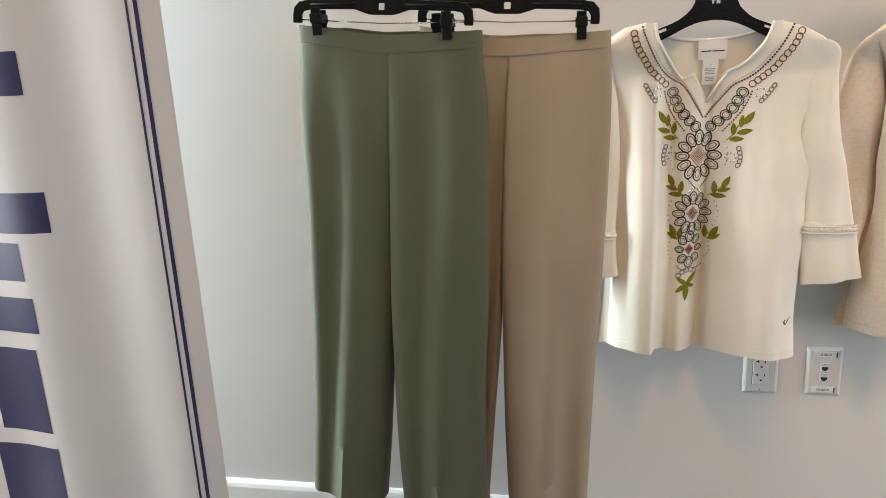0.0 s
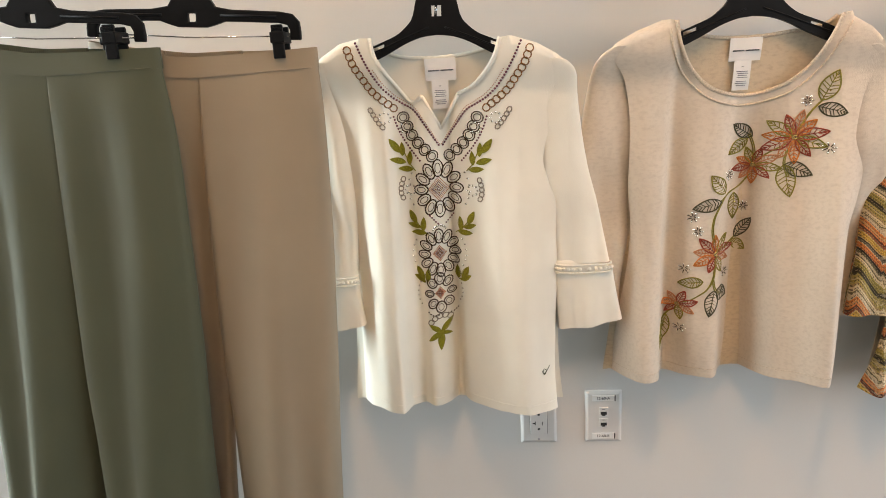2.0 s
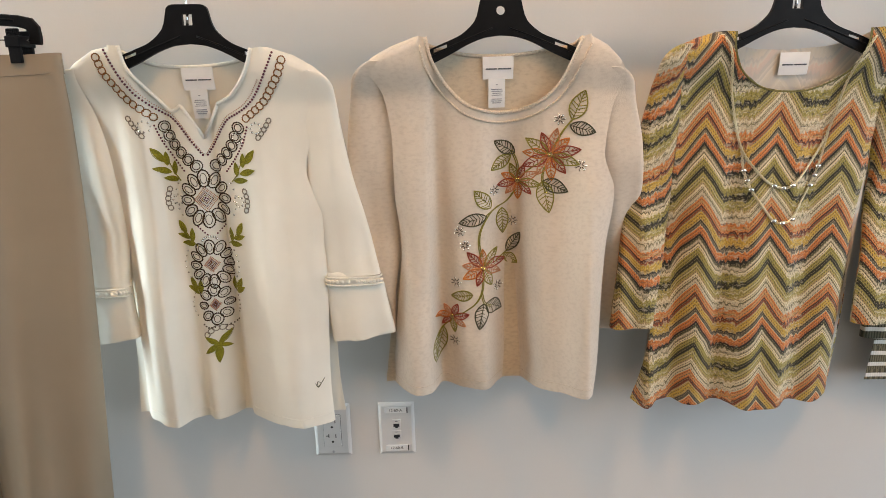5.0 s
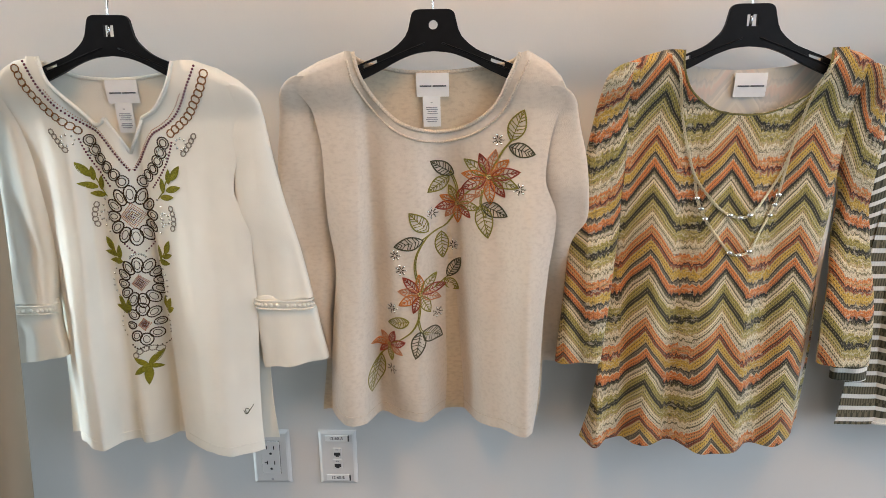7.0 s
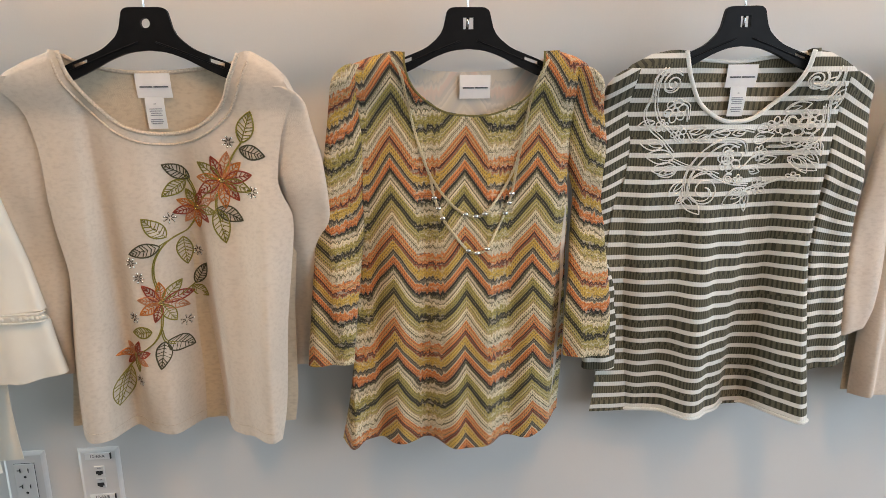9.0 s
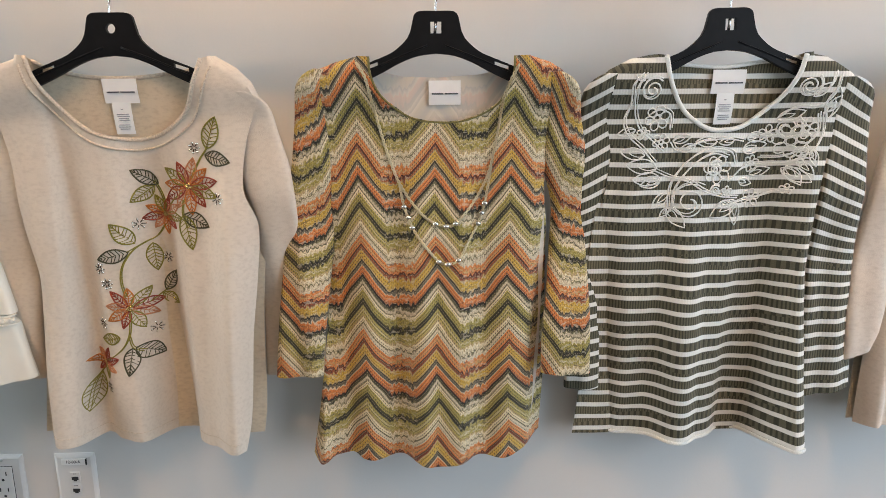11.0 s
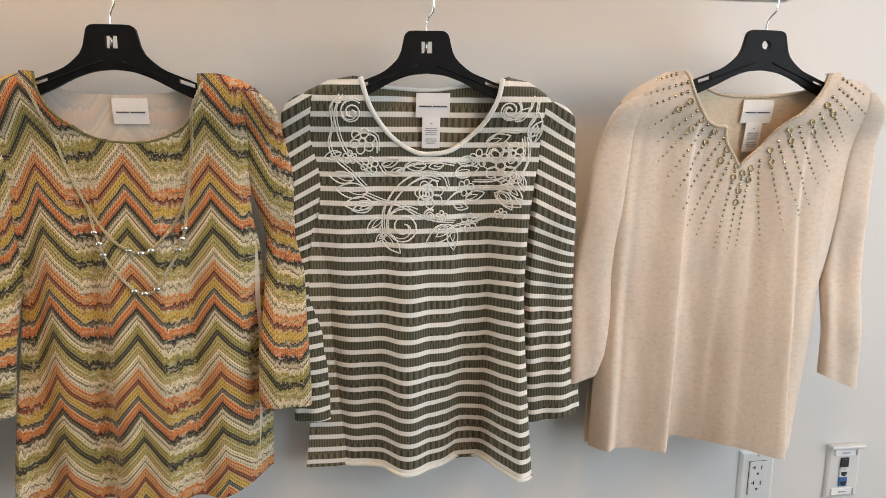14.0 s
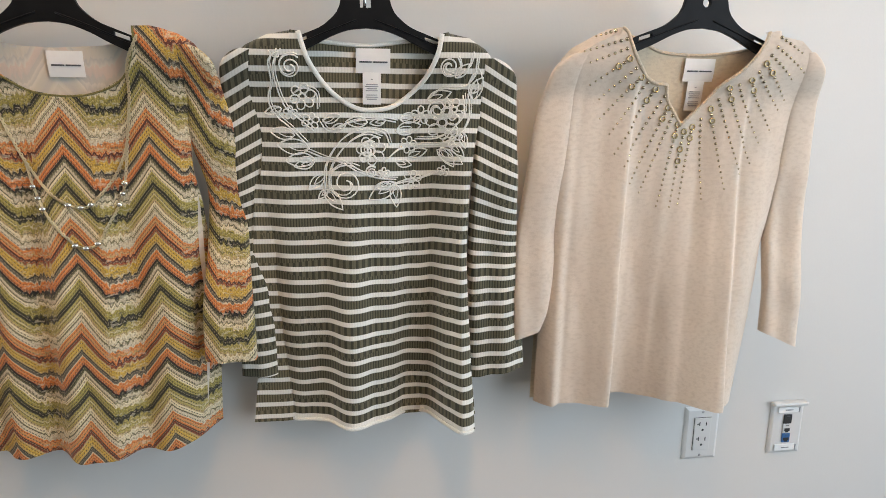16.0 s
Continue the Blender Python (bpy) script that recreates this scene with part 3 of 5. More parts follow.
def clothes_rail():
    """A flat steel rail held off the wall by three arms, with a round flange at its end."""
    root = thing("clothes_rail", (1.1, RAIL_Y, RAIL_Z), "flat steel clothes rail on wall brackets above the tops", "rail")
    part("bar", Geo().box((0.10, RAIL_Y - 0.006, RAIL_Z - 0.020), (2.15, RAIL_Y + 0.006, RAIL_Z + 0.020)), M_GREYMETAL, root, smooth=False, bevel=0.003)
    for x in (0.52, 1.40, 2.146):
        g = Geo().tube([(x, RAIL_Y + 0.004, RAIL_Z + 0.004), (x, RAIL_Y + 0.05, RAIL_Z + 0.030), (x, WALL_Y - 0.004, RAIL_Z + 0.065)], 0.003, 12)
        arm = part("bracket", g, M_CHROME, root)
        for y0, y1, r in ((WALL_Y, WALL_Y - 0.006, 0.020), (RAIL_Y - 0.006, RAIL_Y - 0.011, 0.021)):
            if y0 < 1.3 and x < 2:
                continue
            d = Geo()
            for rad, yy in ((r, y0), (r, (y0 + y1) / 2), (r * 0.85, y1)):
                d.v += [(x + rad * math.cos(t * math.pi / 12), yy, RAIL_Z + (0.065 if y0 > 1.3 else 0.002) + rad * math.sin(t * math.pi / 12)) for t in range(24)]
            for k in range(2):
                for t in range(24):
                    d.f.append((k * 24 + t, k * 24 + (t + 1) % 24, (k + 1) * 24 + (t + 1) % 24, (k + 1) * 24 + t))
            d.f.append(tuple(48 + t for t in range(24)))
            part("flange", d, M_CHROME, arm)
    part("bolt", Geo().bead((2.146, RAIL_Y - 0.0105, RAIL_Z - 0.012), 0.005, 0.6), M_SLOT, root)


clothes_rail()


def top_hanger(x, z, round_hole, lean=0.0, y=1.2785):
    """A black plastic hanger, its head at (x, z), with a wire hook."""
    root = thing("clothes_hanger", (x, y, z), "black plastic clothes hanger with a steel wire hook", "hanger", "hangers on the wall")
    c, s = math.cos(lean), math.sin(lean)

    def tip(p):
        return (x + p[0] * c - p[1] * s, z + p[0] * s + p[1] * c)
    top, low = smooth_path(HANG_TOP, 0.006), smooth_path(HANG_LOW, 0.008)
    outline = top + low + [(-a, b) for a, b in low[::-1][1:]] + [(-a, b) for a, b in top[::-1][:-1]]
    if round_hole:
        hole = [(0.0065 * math.cos(t * math.pi / 8), -0.021 + 0.0065 * math.sin(t * math.pi / 8)) for t in range(16)]
    else:
        hole = [(-0.0075, -0.030), (0.0075, -0.030), (0.0075, -0.014), (-0.0075, -0.014)]
    slots = [[(k * (0.092 + a), -0.0735 + b - (a * 0.34)) for a, b in ((-0.010, -0.0025), (0.010, -0.0025), (0.010, 0.0025), (-0.010, 0.0025))] for k in (1, -1)]
    g = flat_plate([tip(p) for p in outline], [[tip(p) for p in h] for h in [hole] + slots], y - 0.004, 0.008)
    part("body", g, M_BLACK, root, smooth=False, bevel=0.0015)
    for k in (1, -1):
        q = [tip((k * a, b)) for a, b in smooth_path([(0.012, -0.046), (0.05, -0.0605), (0.078, -0.072), (0.118, -0.088)], 0.01)]
        part("rib", Geo().tube([(a, y - 0.0043, b) for a, b in q], 0.0012, 6), M_BLACK, root)
    if not round_hole:
        pin = Geo().tube([(tip((-0.0015, -0.030))[0], y, tip((0, -0.030))[1]), (tip((0.0, -0.012))[0], y, tip((0, -0.012))[1])], 0.0022, 8)
        part("pin", pin, M_CHROME, root)
    top_z = RAIL_Z + 0.0215
    q = [(x, y, z - 0.010), (x, y, z + 0.010), (x + 0.004, y - 0.003, z + 0.020), (x + 0.009, y - 0.008, z + 0.030), (x + 0.010, y - 0.009, top_z - 0.012), (x + 0.010, y - 0.008, top_z - 0.003),
         (x + 0.010, y, top_z + 0.0022), (x + 0.010, y + 0.009, top_z - 0.004), (x + 0.010, y + 0.010, top_z - 0.030)]
    part("hook", Geo().tube(smooth_path(q, 0.004), 0.0014, 8), M_CHROME, root, "steel wire hook")
    return root


BASE_Y = [(0.0, 1.308), (0.35, 1.306), (0.65, 1.303), (0.85, 1.292), (0.95, 1.266), (1.0, 1.262)]

# ivory tunic with the embroidered yoke
C1 = 0.276
NECK1 = [(-0.189, 1.095), (-0.174, 1.111), (-0.143, 1.130), (-0.112, 1.136), (-0.092, 1.135), (-0.085, 1.103), (-0.060, 1.063), (-0.038, 1.036), (-0.020, 1.044), (0.007, 0.991), (0.038, 1.045), (0.065, 1.059), (0.093, 1.092), (0.106, 1.126), (0.124, 1.128), (0.163, 1.115), (0.192, 1.098), (0.214, 1.079)]
t1 = Top("ivory_tunic", C1, "ivory knit tunic, embroidered front, bell cuffs, on a black hanger", M_IVORY, M_IVORY,
         left=[(NECK1[0][0], 1.095), (-0.162, 1.00), (-0.150, 0.93), (-0.155, 0.86), (-0.160, 0.75), (-0.163, 0.60), (-0.168, 0.50)],
         right=[(NECK1[-1][0], 1.081), (0.185, 1.00), (0.170, 0.933), (0.190, 0.869), (0.192, 0.785), (0.186, 0.65), (0.184, 0.575), (0.189, 0.474)],
         neck=NECK1, back_neck=NECK1[:4] + [(-0.085, 1.120), (-0.049, 1.106), (0.009, 1.102), (0.066, 1.107), (0.100, 1.117)] + NECK1[-4:],
         hem=[(-0.170, 0.507), (-0.132, 0.485), (-0.106, 0.478), (-0.085, 0.481), (-0.070, 0.502), (-0.048, 0.508), (-0.030, 0.502), (-0.006, 0.507), (0.017, 0.518), (0.034, 0.501), (0.069, 0.487), (0.119, 0.477), (0.169, 0.471), (0.191, 0.474)], base=BASE_Y)
t1.binding(NECK1[4:9], 0.0032, THREADS["ivory"])
t1.binding(NECK1[8:10], 0.0028, THREADS["ivory"])
t1.binding(NECK1[9:11], 0.0028, THREADS["ivory"])
t1.binding(NECK1[10:14], 0.0032, THREADS["ivory"])
t1.binding([(-0.100, 1.128)] + [(-0.085, 1.120), (-0.049, 1.106), (0.009, 1.102), (0.066, 1.107), (0.100, 1.117)] + [(0.112, 1.122)], 0.003, THREADS["ivory"], back=True)
t1.sleeve([(1.100, -0.202, -0.164), (1.06, -0.208, -0.160), (0.98, -0.212, -0.148), (0.90, -0.218, -0.145), (0.80, -0.226, -0.150), (0.745, -0.229, -0.155)], M_IVORY, slant=0.0)
t1.sleeve([(0.748, -0.231, -0.153), (0.70, -0.237, -0.152), (0.645, -0.250, -0.147)], M_IVORY, name="cuff", slant=0.15)
t1.sleeve([(1.088, 0.219, 0.180), (1.05, 0.222, 0.178), (1.011, 0.226, 0.168), (0.923, 0.240, 0.168), (0.86, 0.256, 0.186), (0.758, 0.277, 0.190)], M_IVORY, y=1.300)
t1.sleeve([(0.762, 0.279, 0.188), (0.71, 0.287, 0.190), (0.648, 0.299, 0.194)], M_IVORY, name="cuff", y=1.297, depth=0.5, slant=0.14)
t1.hem_line(THREADS["ivory"])
t1.labels(0.012, 1.084)
top_hanger(C1 + 0.012, 1.192, False, -0.02)

# oatmeal pullover with the flower spray
C2 = 0.75
NECK2 = [(-0.206, 1.093), (-0.190, 1.108), (-0.161, 1.123), (-0.122, 1.137), (-0.107, 1.135), (-0.099, 1.101), (-0.076, 1.062), (-0.041, 1.031), (0.008, 1.019), (0.057, 1.028), (0.097, 1.058), (0.118, 1.100), (0.131, 1.130), (0.144, 1.134), (0.172, 1.118), (0.192, 1.098), (0.203, 1.074)]
t2 = Top("oatmeal_pullover", C2, "heathered oatmeal pullover with an orange flower spray on a black hanger", M_OAT, M_BACKOAT,
         left=[(-0.205, 1.095), (-0.175, 1.049), (-0.165, 0.97), (-0.165, 0.89), (-0.158, 0.81), (-0.175, 0.642), (-0.184, 0.545)],
         right=[(0.202, 1.074), (0.180, 1.014), (0.172, 0.951), (0.190, 0.891), (0.180, 0.80), (0.173, 0.733), (0.165, 0.60), (0.148, 0.507)],
         neck=NECK2, back_neck=NECK2[:4] + [(-0.092, 1.120), (-0.040, 1.108), (0.021, 1.106), (0.073, 1.111), (0.117, 1.118)] + NECK2[-4:],
         hem=[(-0.186, 0.549), (-0.140, 0.531), (-0.115, 0.534), (-0.094, 0.555), (-0.050, 0.549), (-0.022, 0.541), (0.005, 0.560), (0.039, 0.572), (0.081, 0.539), (0.119, 0.519), (0.147, 0.507)], base=BASE_Y)
t2.binding(NECK2[4:13], 0.0032, THREADS["oat"])
t2.binding([(a * 1.09 + 0.0005, b - 0.010 - 0.006 * (1 - abs(a) / 0.14)) for a, b in NECK2[4:13]], 0.0018, THREADS["oat"], lift=0.001)
t2.binding([(-0.112, 1.130)] + [(-0.092, 1.120), (-0.040, 1.108), (0.021, 1.106), (0.073, 1.111), (0.117, 1.118)] + [(0.135, 1.130)], 0.003, THREADS["oat"], back=True)
t2.sleeve([(1.100, -0.216, -0.178), (1.05, -0.227, -0.172), (0.97, -0.238, -0.158), (0.88, -0.243, -0.158), (0.80, -0.243, -0.160), (0.72, -0.240, -0.172), (0.64, -0.236, -0.178)], M_OAT, y=1.310, back=0.025)
t2.sleeve([(1.082, 0.211, 0.174), (1.03, 0.221, 0.172), (0.97, 0.235, 0.168), (0.89, 0.242, 0.182), (0.80, 0.244, 0.178), (0.72, 0.240, 0.176), (0.635, 0.236, 0.172)], M_OAT, y=1.312, back=0.035)
t2.hem_line(THREADS["oat"])
t2.labels(0.005, 1.088, w=0.048)
top_hanger(C2 + 0.008, 1.192, True, 0.0)

# zigzag openwork top
C3 = 1.206
NECK3 = [(-0.184, 1.103), (-0.171, 1.114), (-0.146, 1.124), (-0.116, 1.132), (-0.096, 1.131), (-0.094, 1.106), (-0.079, 1.076), (-0.041, 1.048), (0.001, 1.040), (0.044, 1.044), (0.086, 1.066), (0.105, 1.104), (0.107, 1.131), (0.132, 1.132), (0.158, 1.124), (0.177, 1.113), (0.189, 1.098)]
t3 = Top("zigzag_top", C3, "orange, olive and cream zigzag knit top on a black hanger", M_CHEV, M_BACKCHEV,
         left=[(-0.185, 1.105), (-0.165, 1.05), (-0.160, 0.97), (-0.166, 0.88), (-0.180, 0.70), (-0.192, 0.60), (-0.211, 0.497)],
         right=[(0.188, 1.098), (0.165, 1.03), (0.160, 0.95), (0.168, 0.88), (0.172, 0.75), (0.174, 0.64), (0.170, 0.525)],
         neck=NECK3, back_neck=NECK3[:4] + [(-0.091, 1.114), (-0.050, 1.105), (0.000, 1.103), (0.059, 1.107), (0.101, 1.116)] + NECK3[-4:],
         hem=[(-0.211, 0.497), (-0.194, 0.490), (-0.170, 0.510), (-0.146, 0.511), (-0.123, 0.499), (-0.095, 0.502), (-0.061, 0.506), (-0.018, 0.489), (0.030, 0.494), (0.059, 0.503), (0.098, 0.495), (0.132, 0.506), (0.169, 0.528)], base=BASE_Y, share=0.5, widen=(-0.010, -0.022))
t3.binding(NECK3[4:13], 0.0016, THREADS["lime"])
t3.sleeve([(1.112, -0.196, -0.158), (1.07, -0.203, -0.160), (1.005, -0.213, -0.155), (0.877, -0.234, -0.162), (0.788, -0.243, -0.172), (0.70, -0.252, -0.182), (0.648, -0.257, -0.187)], M_CHEV, y=1.302)
t3.sleeve([(1.106, 0.198, 0.158), (1.06, 0.207, 0.160), (0.998, 0.221, 0.158), (0.90, 0.227, 0.178), (0.80, 0.232, 0.172), (0.70, 0.236, 0.163), (0.645, 0.237, 0.163)], M_CHEV, y=1.302, slide=0.068)
t3.labels(0.010, 1.082, w=0.046, h=0.034, care=False)
top_hanger(C3 - 0.002, 1.192, False, 0.0)

# striped ribbed top
C4 = 1.62
NECK4 = [(-0.186, 1.093), (-0.169, 1.111), (-0.139, 1.126), (-0.109, 1.132), (-0.095, 1.130), (-0.082, 1.091), (-0.055, 1.053), (-0.023, 1.030), (0.005, 1.025), (0.041, 1.033), (0.078, 1.065), (0.097, 1.101), (0.103, 1.131), (0.114, 1.134), (0.145, 1.128), (0.171, 1.112), (0.190, 1.085)]
t4 = Top("striped_top", C4, "olive and ivory striped ribbed top with white cord embroidery", M_STRIPE, M_STRIPEBACK,
         left=[(NECK4[0][0], 1.095), (-0.165, 1.04), (-0.154, 0.982), (-0.163, 0.885), (-0.162, 0.80), (-0.154, 0.70), (-0.141, 0.61), (-0.135, 0.53)],
         right=[(NECK4[-1][0], 1.083), (0.168, 1.035), (0.158, 0.982), (0.150, 0.907), (0.149, 0.829), (0.156, 0.65), (0.165, 0.494)],
         neck=NECK4, back_neck=NECK4[:4] + [(-0.089, 1.122), (-0.054, 1.118), (0.001, 1.115), (0.057, 1.122), (0.097, 1.126)] + NECK4[-4:],
         hem=[(-0.132, 0.528), (-0.101, 0.531), (-0.066, 0.524), (-0.039, 0.517), (-0.003, 0.519), (0.032, 0.524), (0.068, 0.536), (0.094, 0.535), (0.124, 0.504), (0.143, 0.488), (0.167, 0.491)], base=BASE_Y, widen=(0.055, 0.012))
t4.binding(NECK4[4:13], 0.0035, THREADS["white"])
t4.binding([(-0.098, 1.125)] + [(-0.089, 1.122), (-0.054, 1.118), (0.001, 1.115), (0.057, 1.122), (0.097, 1.126)] + [(0.108, 1.128)], 0.003, THREADS["white"], back=True)
t4.sleeve([(1.103, -0.200, -0.160), (1.05, -0.205, -0.158), (0.98, -0.206, -0.150), (0.88, -0.205, -0.150), (0.78, -0.204, -0.150), (0.68, -0.203, -0.150), (0.60, -0.204, -0.150)], M_STRIPE, y=1.335, back=0.010)
t4.sleeve([(1.096, 0.208, 0.164), (1.051, 0.217, 0.162), (0.98, 0.221, 0.159), (0.897, 0.227, 0.158), (0.80, 0.234, 0.158), (0.70, 0.243, 0.160), (0.603, 0.252, 0.163)], M_STRIPE, y=1.308, slant=0.16)
t4.hem_line(THREADS["white"], 0.003, 0.0034)
t4.labels(0.008, 1.094)
top_hanger(C4 - 0.003, 1.194, False, 0.015)

# sand pullover with studs
C5 = 2.096
NECK5 = [(-0.194, 1.098), (-0.176, 1.117), (-0.143, 1.135), (-0.120, 1.146), (-0.114, 1.144), (-0.107, 1.139), (-0.100, 1.124), (-0.085, 1.097), (-0.068, 1.079), (-0.049, 1.069), (-0.031, 1.067), (-0.022, 1.043), (0.005, 1.007), (0.037, 1.040), (0.056, 1.068), (0.077, 1.086), (0.094, 1.105), (0.107, 1.125), (0.114, 1.144), (0.134, 1.147), (0.168, 1.141), (0.188, 1.126), (0.206, 1.104)]
t5 = Top("sand_pullover", C5, "heathered sand pullover with metal studs round the neck", M_SAND, M_BACKOAT,
         left=[(-0.191, 1.101), (-0.176, 1.05), (-0.174, 1.00), (-0.181, 0.935), (-0.191, 0.88), (-0.190, 0.765), (-0.197, 0.65), (-0.198, 0.535)],
         right=[(0.205, 1.104), (0.188, 1.03), (0.184, 0.93), (0.182, 0.848), (0.177, 0.754), (0.167, 0.64), (0.153, 0.532)],
         neck=NECK5, back_neck=NECK5[:4] + [(-0.063, 1.128), (-0.028, 1.115), (0.035, 1.112), (0.099, 1.119), (0.134, 1.133)] + NECK5[-4:],
         hem=[(-0.195, 0.535), (-0.175, 0.533), (-0.156, 0.544), (-0.119, 0.546), (-0.080, 0.543), (-0.069, 0.563), (-0.021, 0.552), (0.008, 0.554), (0.041, 0.541), (0.074, 0.519), (0.101, 0.516), (0.111, 0.527), (0.152, 0.530)],
         base=[(a, b - 0.016) for a, b in BASE_Y], share=1.0, widen=(0.003, 0.022))
t5.binding(NECK5[4:11], 0.0028, THREADS["sand"])
t5.binding(NECK5[10:13], 0.0026, THREADS["sand"])
t5.binding(NECK5[12:19], 0.0028, THREADS["sand"])
t5.binding([(-0.085, 1.138)] + [(-0.063, 1.128), (-0.028, 1.115), (0.035, 1.112), (0.099, 1.119), (0.134, 1.133)] + [(0.150, 1.140)], 0.0026, THREADS["sand"], back=True)
t5.sleeve([(1.106, -0.203, -0.160), (1.06, -0.214, -0.168), (1.00, -0.226, -0.172), (0.90, -0.236, -0.178), (0.80, -0.243, -0.180), (0.70, -0.242, -0.188), (0.665, -0.240, -0.200)], M_SAND, y=1.303, slant=0.35)
t5.sleeve([(1.114, 0.209, 0.184), (1.089, 0.222, 0.183), (1.028, 0.234, 0.187), (0.919, 0.242, 0.185), (0.795, 0.250, 0.185), (0.706, 0.253, 0.190), (0.645, 0.254, 0.191)], M_SAND, y=1.290, slant=-0.45)
t5.labels(0.032, 1.090)
top_hanger(C5 + 0.026, 1.207, True, -0.02)


# ---- trousers ----
def trousers(name, label, mat, yc, waist, left, right, seam_l, seam_r, band_low, hem_l, hem_r, seed):
    """Two trouser legs that meet at the centre seam, a waistband and pressed creases; lists hold (x, z)."""
    root = thing(name, ((left[0][0] + right[0][0]) / 2, yc, 0.2), label, "trousers", "trousers on the wall")
    fw, fb = pchip(waist), pchip(band_low)
    fl, fr = pchip([(z, x) for x, z in left]), pchip([(z, x) for x, z in right])
    sl, sr = pchip([(z, x) for x, z in seam_l]), pchip([(z, x) for x, z in seam_r])
    n, m = 48, 80
    for who, (fa, fc, hem) in enumerate(((fl, sl, hem_l), (sr, fr, hem_r))):
        rows, uv = [], []
        for k in range(m + 1):
            v = k / m
            ring = []
            for j in range(n + 1):
                t = 2 * math.pi * j / n
                ct, st = math.cos(t), math.sin(t)
                u = 0.5 + 0.5 * math.copysign(abs(ct) ** 0.72, ct)
                z_top = float(fb(float(fa(1.1)) + (float(fc(1.1)) - float(fa(1.1))) * u)) + 0.004
                z_low = hem[0] + (hem[1] - hem[0]) * u
                z = z_top + (z_low - z_top) * v
                a, b = float(fa(z)), float(fc(z))
                x = a + (b - a) * u
                hidden = who == 0 and yc > 1.22
                d = 0.0172 + (0.006 if hidden or st < 0 else 0.050) * min(1, v * 1.15)
                wave = min(1.0, v * 5) * (0.004 + 0.008 * v) * math.sin(u * 11.0 + seed + v * 1.2) + min(1.0, v * 4) * 0.010 * noise.noise(Vector((x * 12 + seed, z * 1.6, seed)))
                crease = 0.014 * v * math.exp(-((u - 0.50) / 0.045) ** 2)
                inner = (ct if who == 0 else -ct) > 0
                front = abs(st) ** 0.85
                if st >= 0 and inner:
                    front = 1 - (1 - front) * min(1.0, v * 1.5 + 0.05)
                y = yc - d * math.copysign(front, st) - (wave + crease) * (1 if st > 0 else 0.5) + (0.030 if hidden else 0.012) * v
                ring.append((x, y, z))
            rows.append(ring)
        part("leg", Geo().grid(rows), mat, root, thick=0.0015)
    # waistband ring with its elastic back
    x0, x1 = waist[0][0], waist[-1][0]
    rows = []
    for k in range(9):
        ring = []
        for j in range(72 + 1):
            t = 2 * math.pi * j / 72
            ct, st = math.cos(t), math.sin(t)
            u = 0.5 + 0.5 * math.copysign(abs(ct) ** 0.8, ct)
            x = x0 + (x1 - x0) * u
            lo, hi = float(fb(x)), float(fw(x))
            if st < 0:
                hi += 0.006 * math.sin(math.pi * u)
            y = yc - 0.0192 * math.copysign(abs(st) ** 0.7, st) - 0.001 * math.sin(u * 9 + seed)
            if st < 0:
                y += 0.0015 * math.sin(u * 260)
            ring.append((x, y, lo + (hi - lo) * k / 8))
        rows.append(ring)
    part("waistband", Geo().grid(rows), mat, root, thick=0.002)
    st = [(x, yc - 0.0185 - 0.001 * math.sin((x - x0) / (x1 - x0) * 9 + seed), float(fb(x)) + 0.001) for x in np.linspace(x0 + 0.006, x1 - 0.006, 60)]
    part("waist_seam", Geo().tube(st, 0.0009, 5), mat, root)
    pleats = Geo()
    for u in np.linspace(0.24, 0.66, 46):
        x = x0 + (x1 - x0) * u
        zt = float(fw(x)) + 0.006 * math.sin(math.pi * u)
        pleats.box((x - 0.0010, yc + 0.006, zt - 0.010), (x + 0.0010, yc + 0.0135, zt + 0.0012))
    part("elastic", pleats, mat, root, smooth=False)
    return root


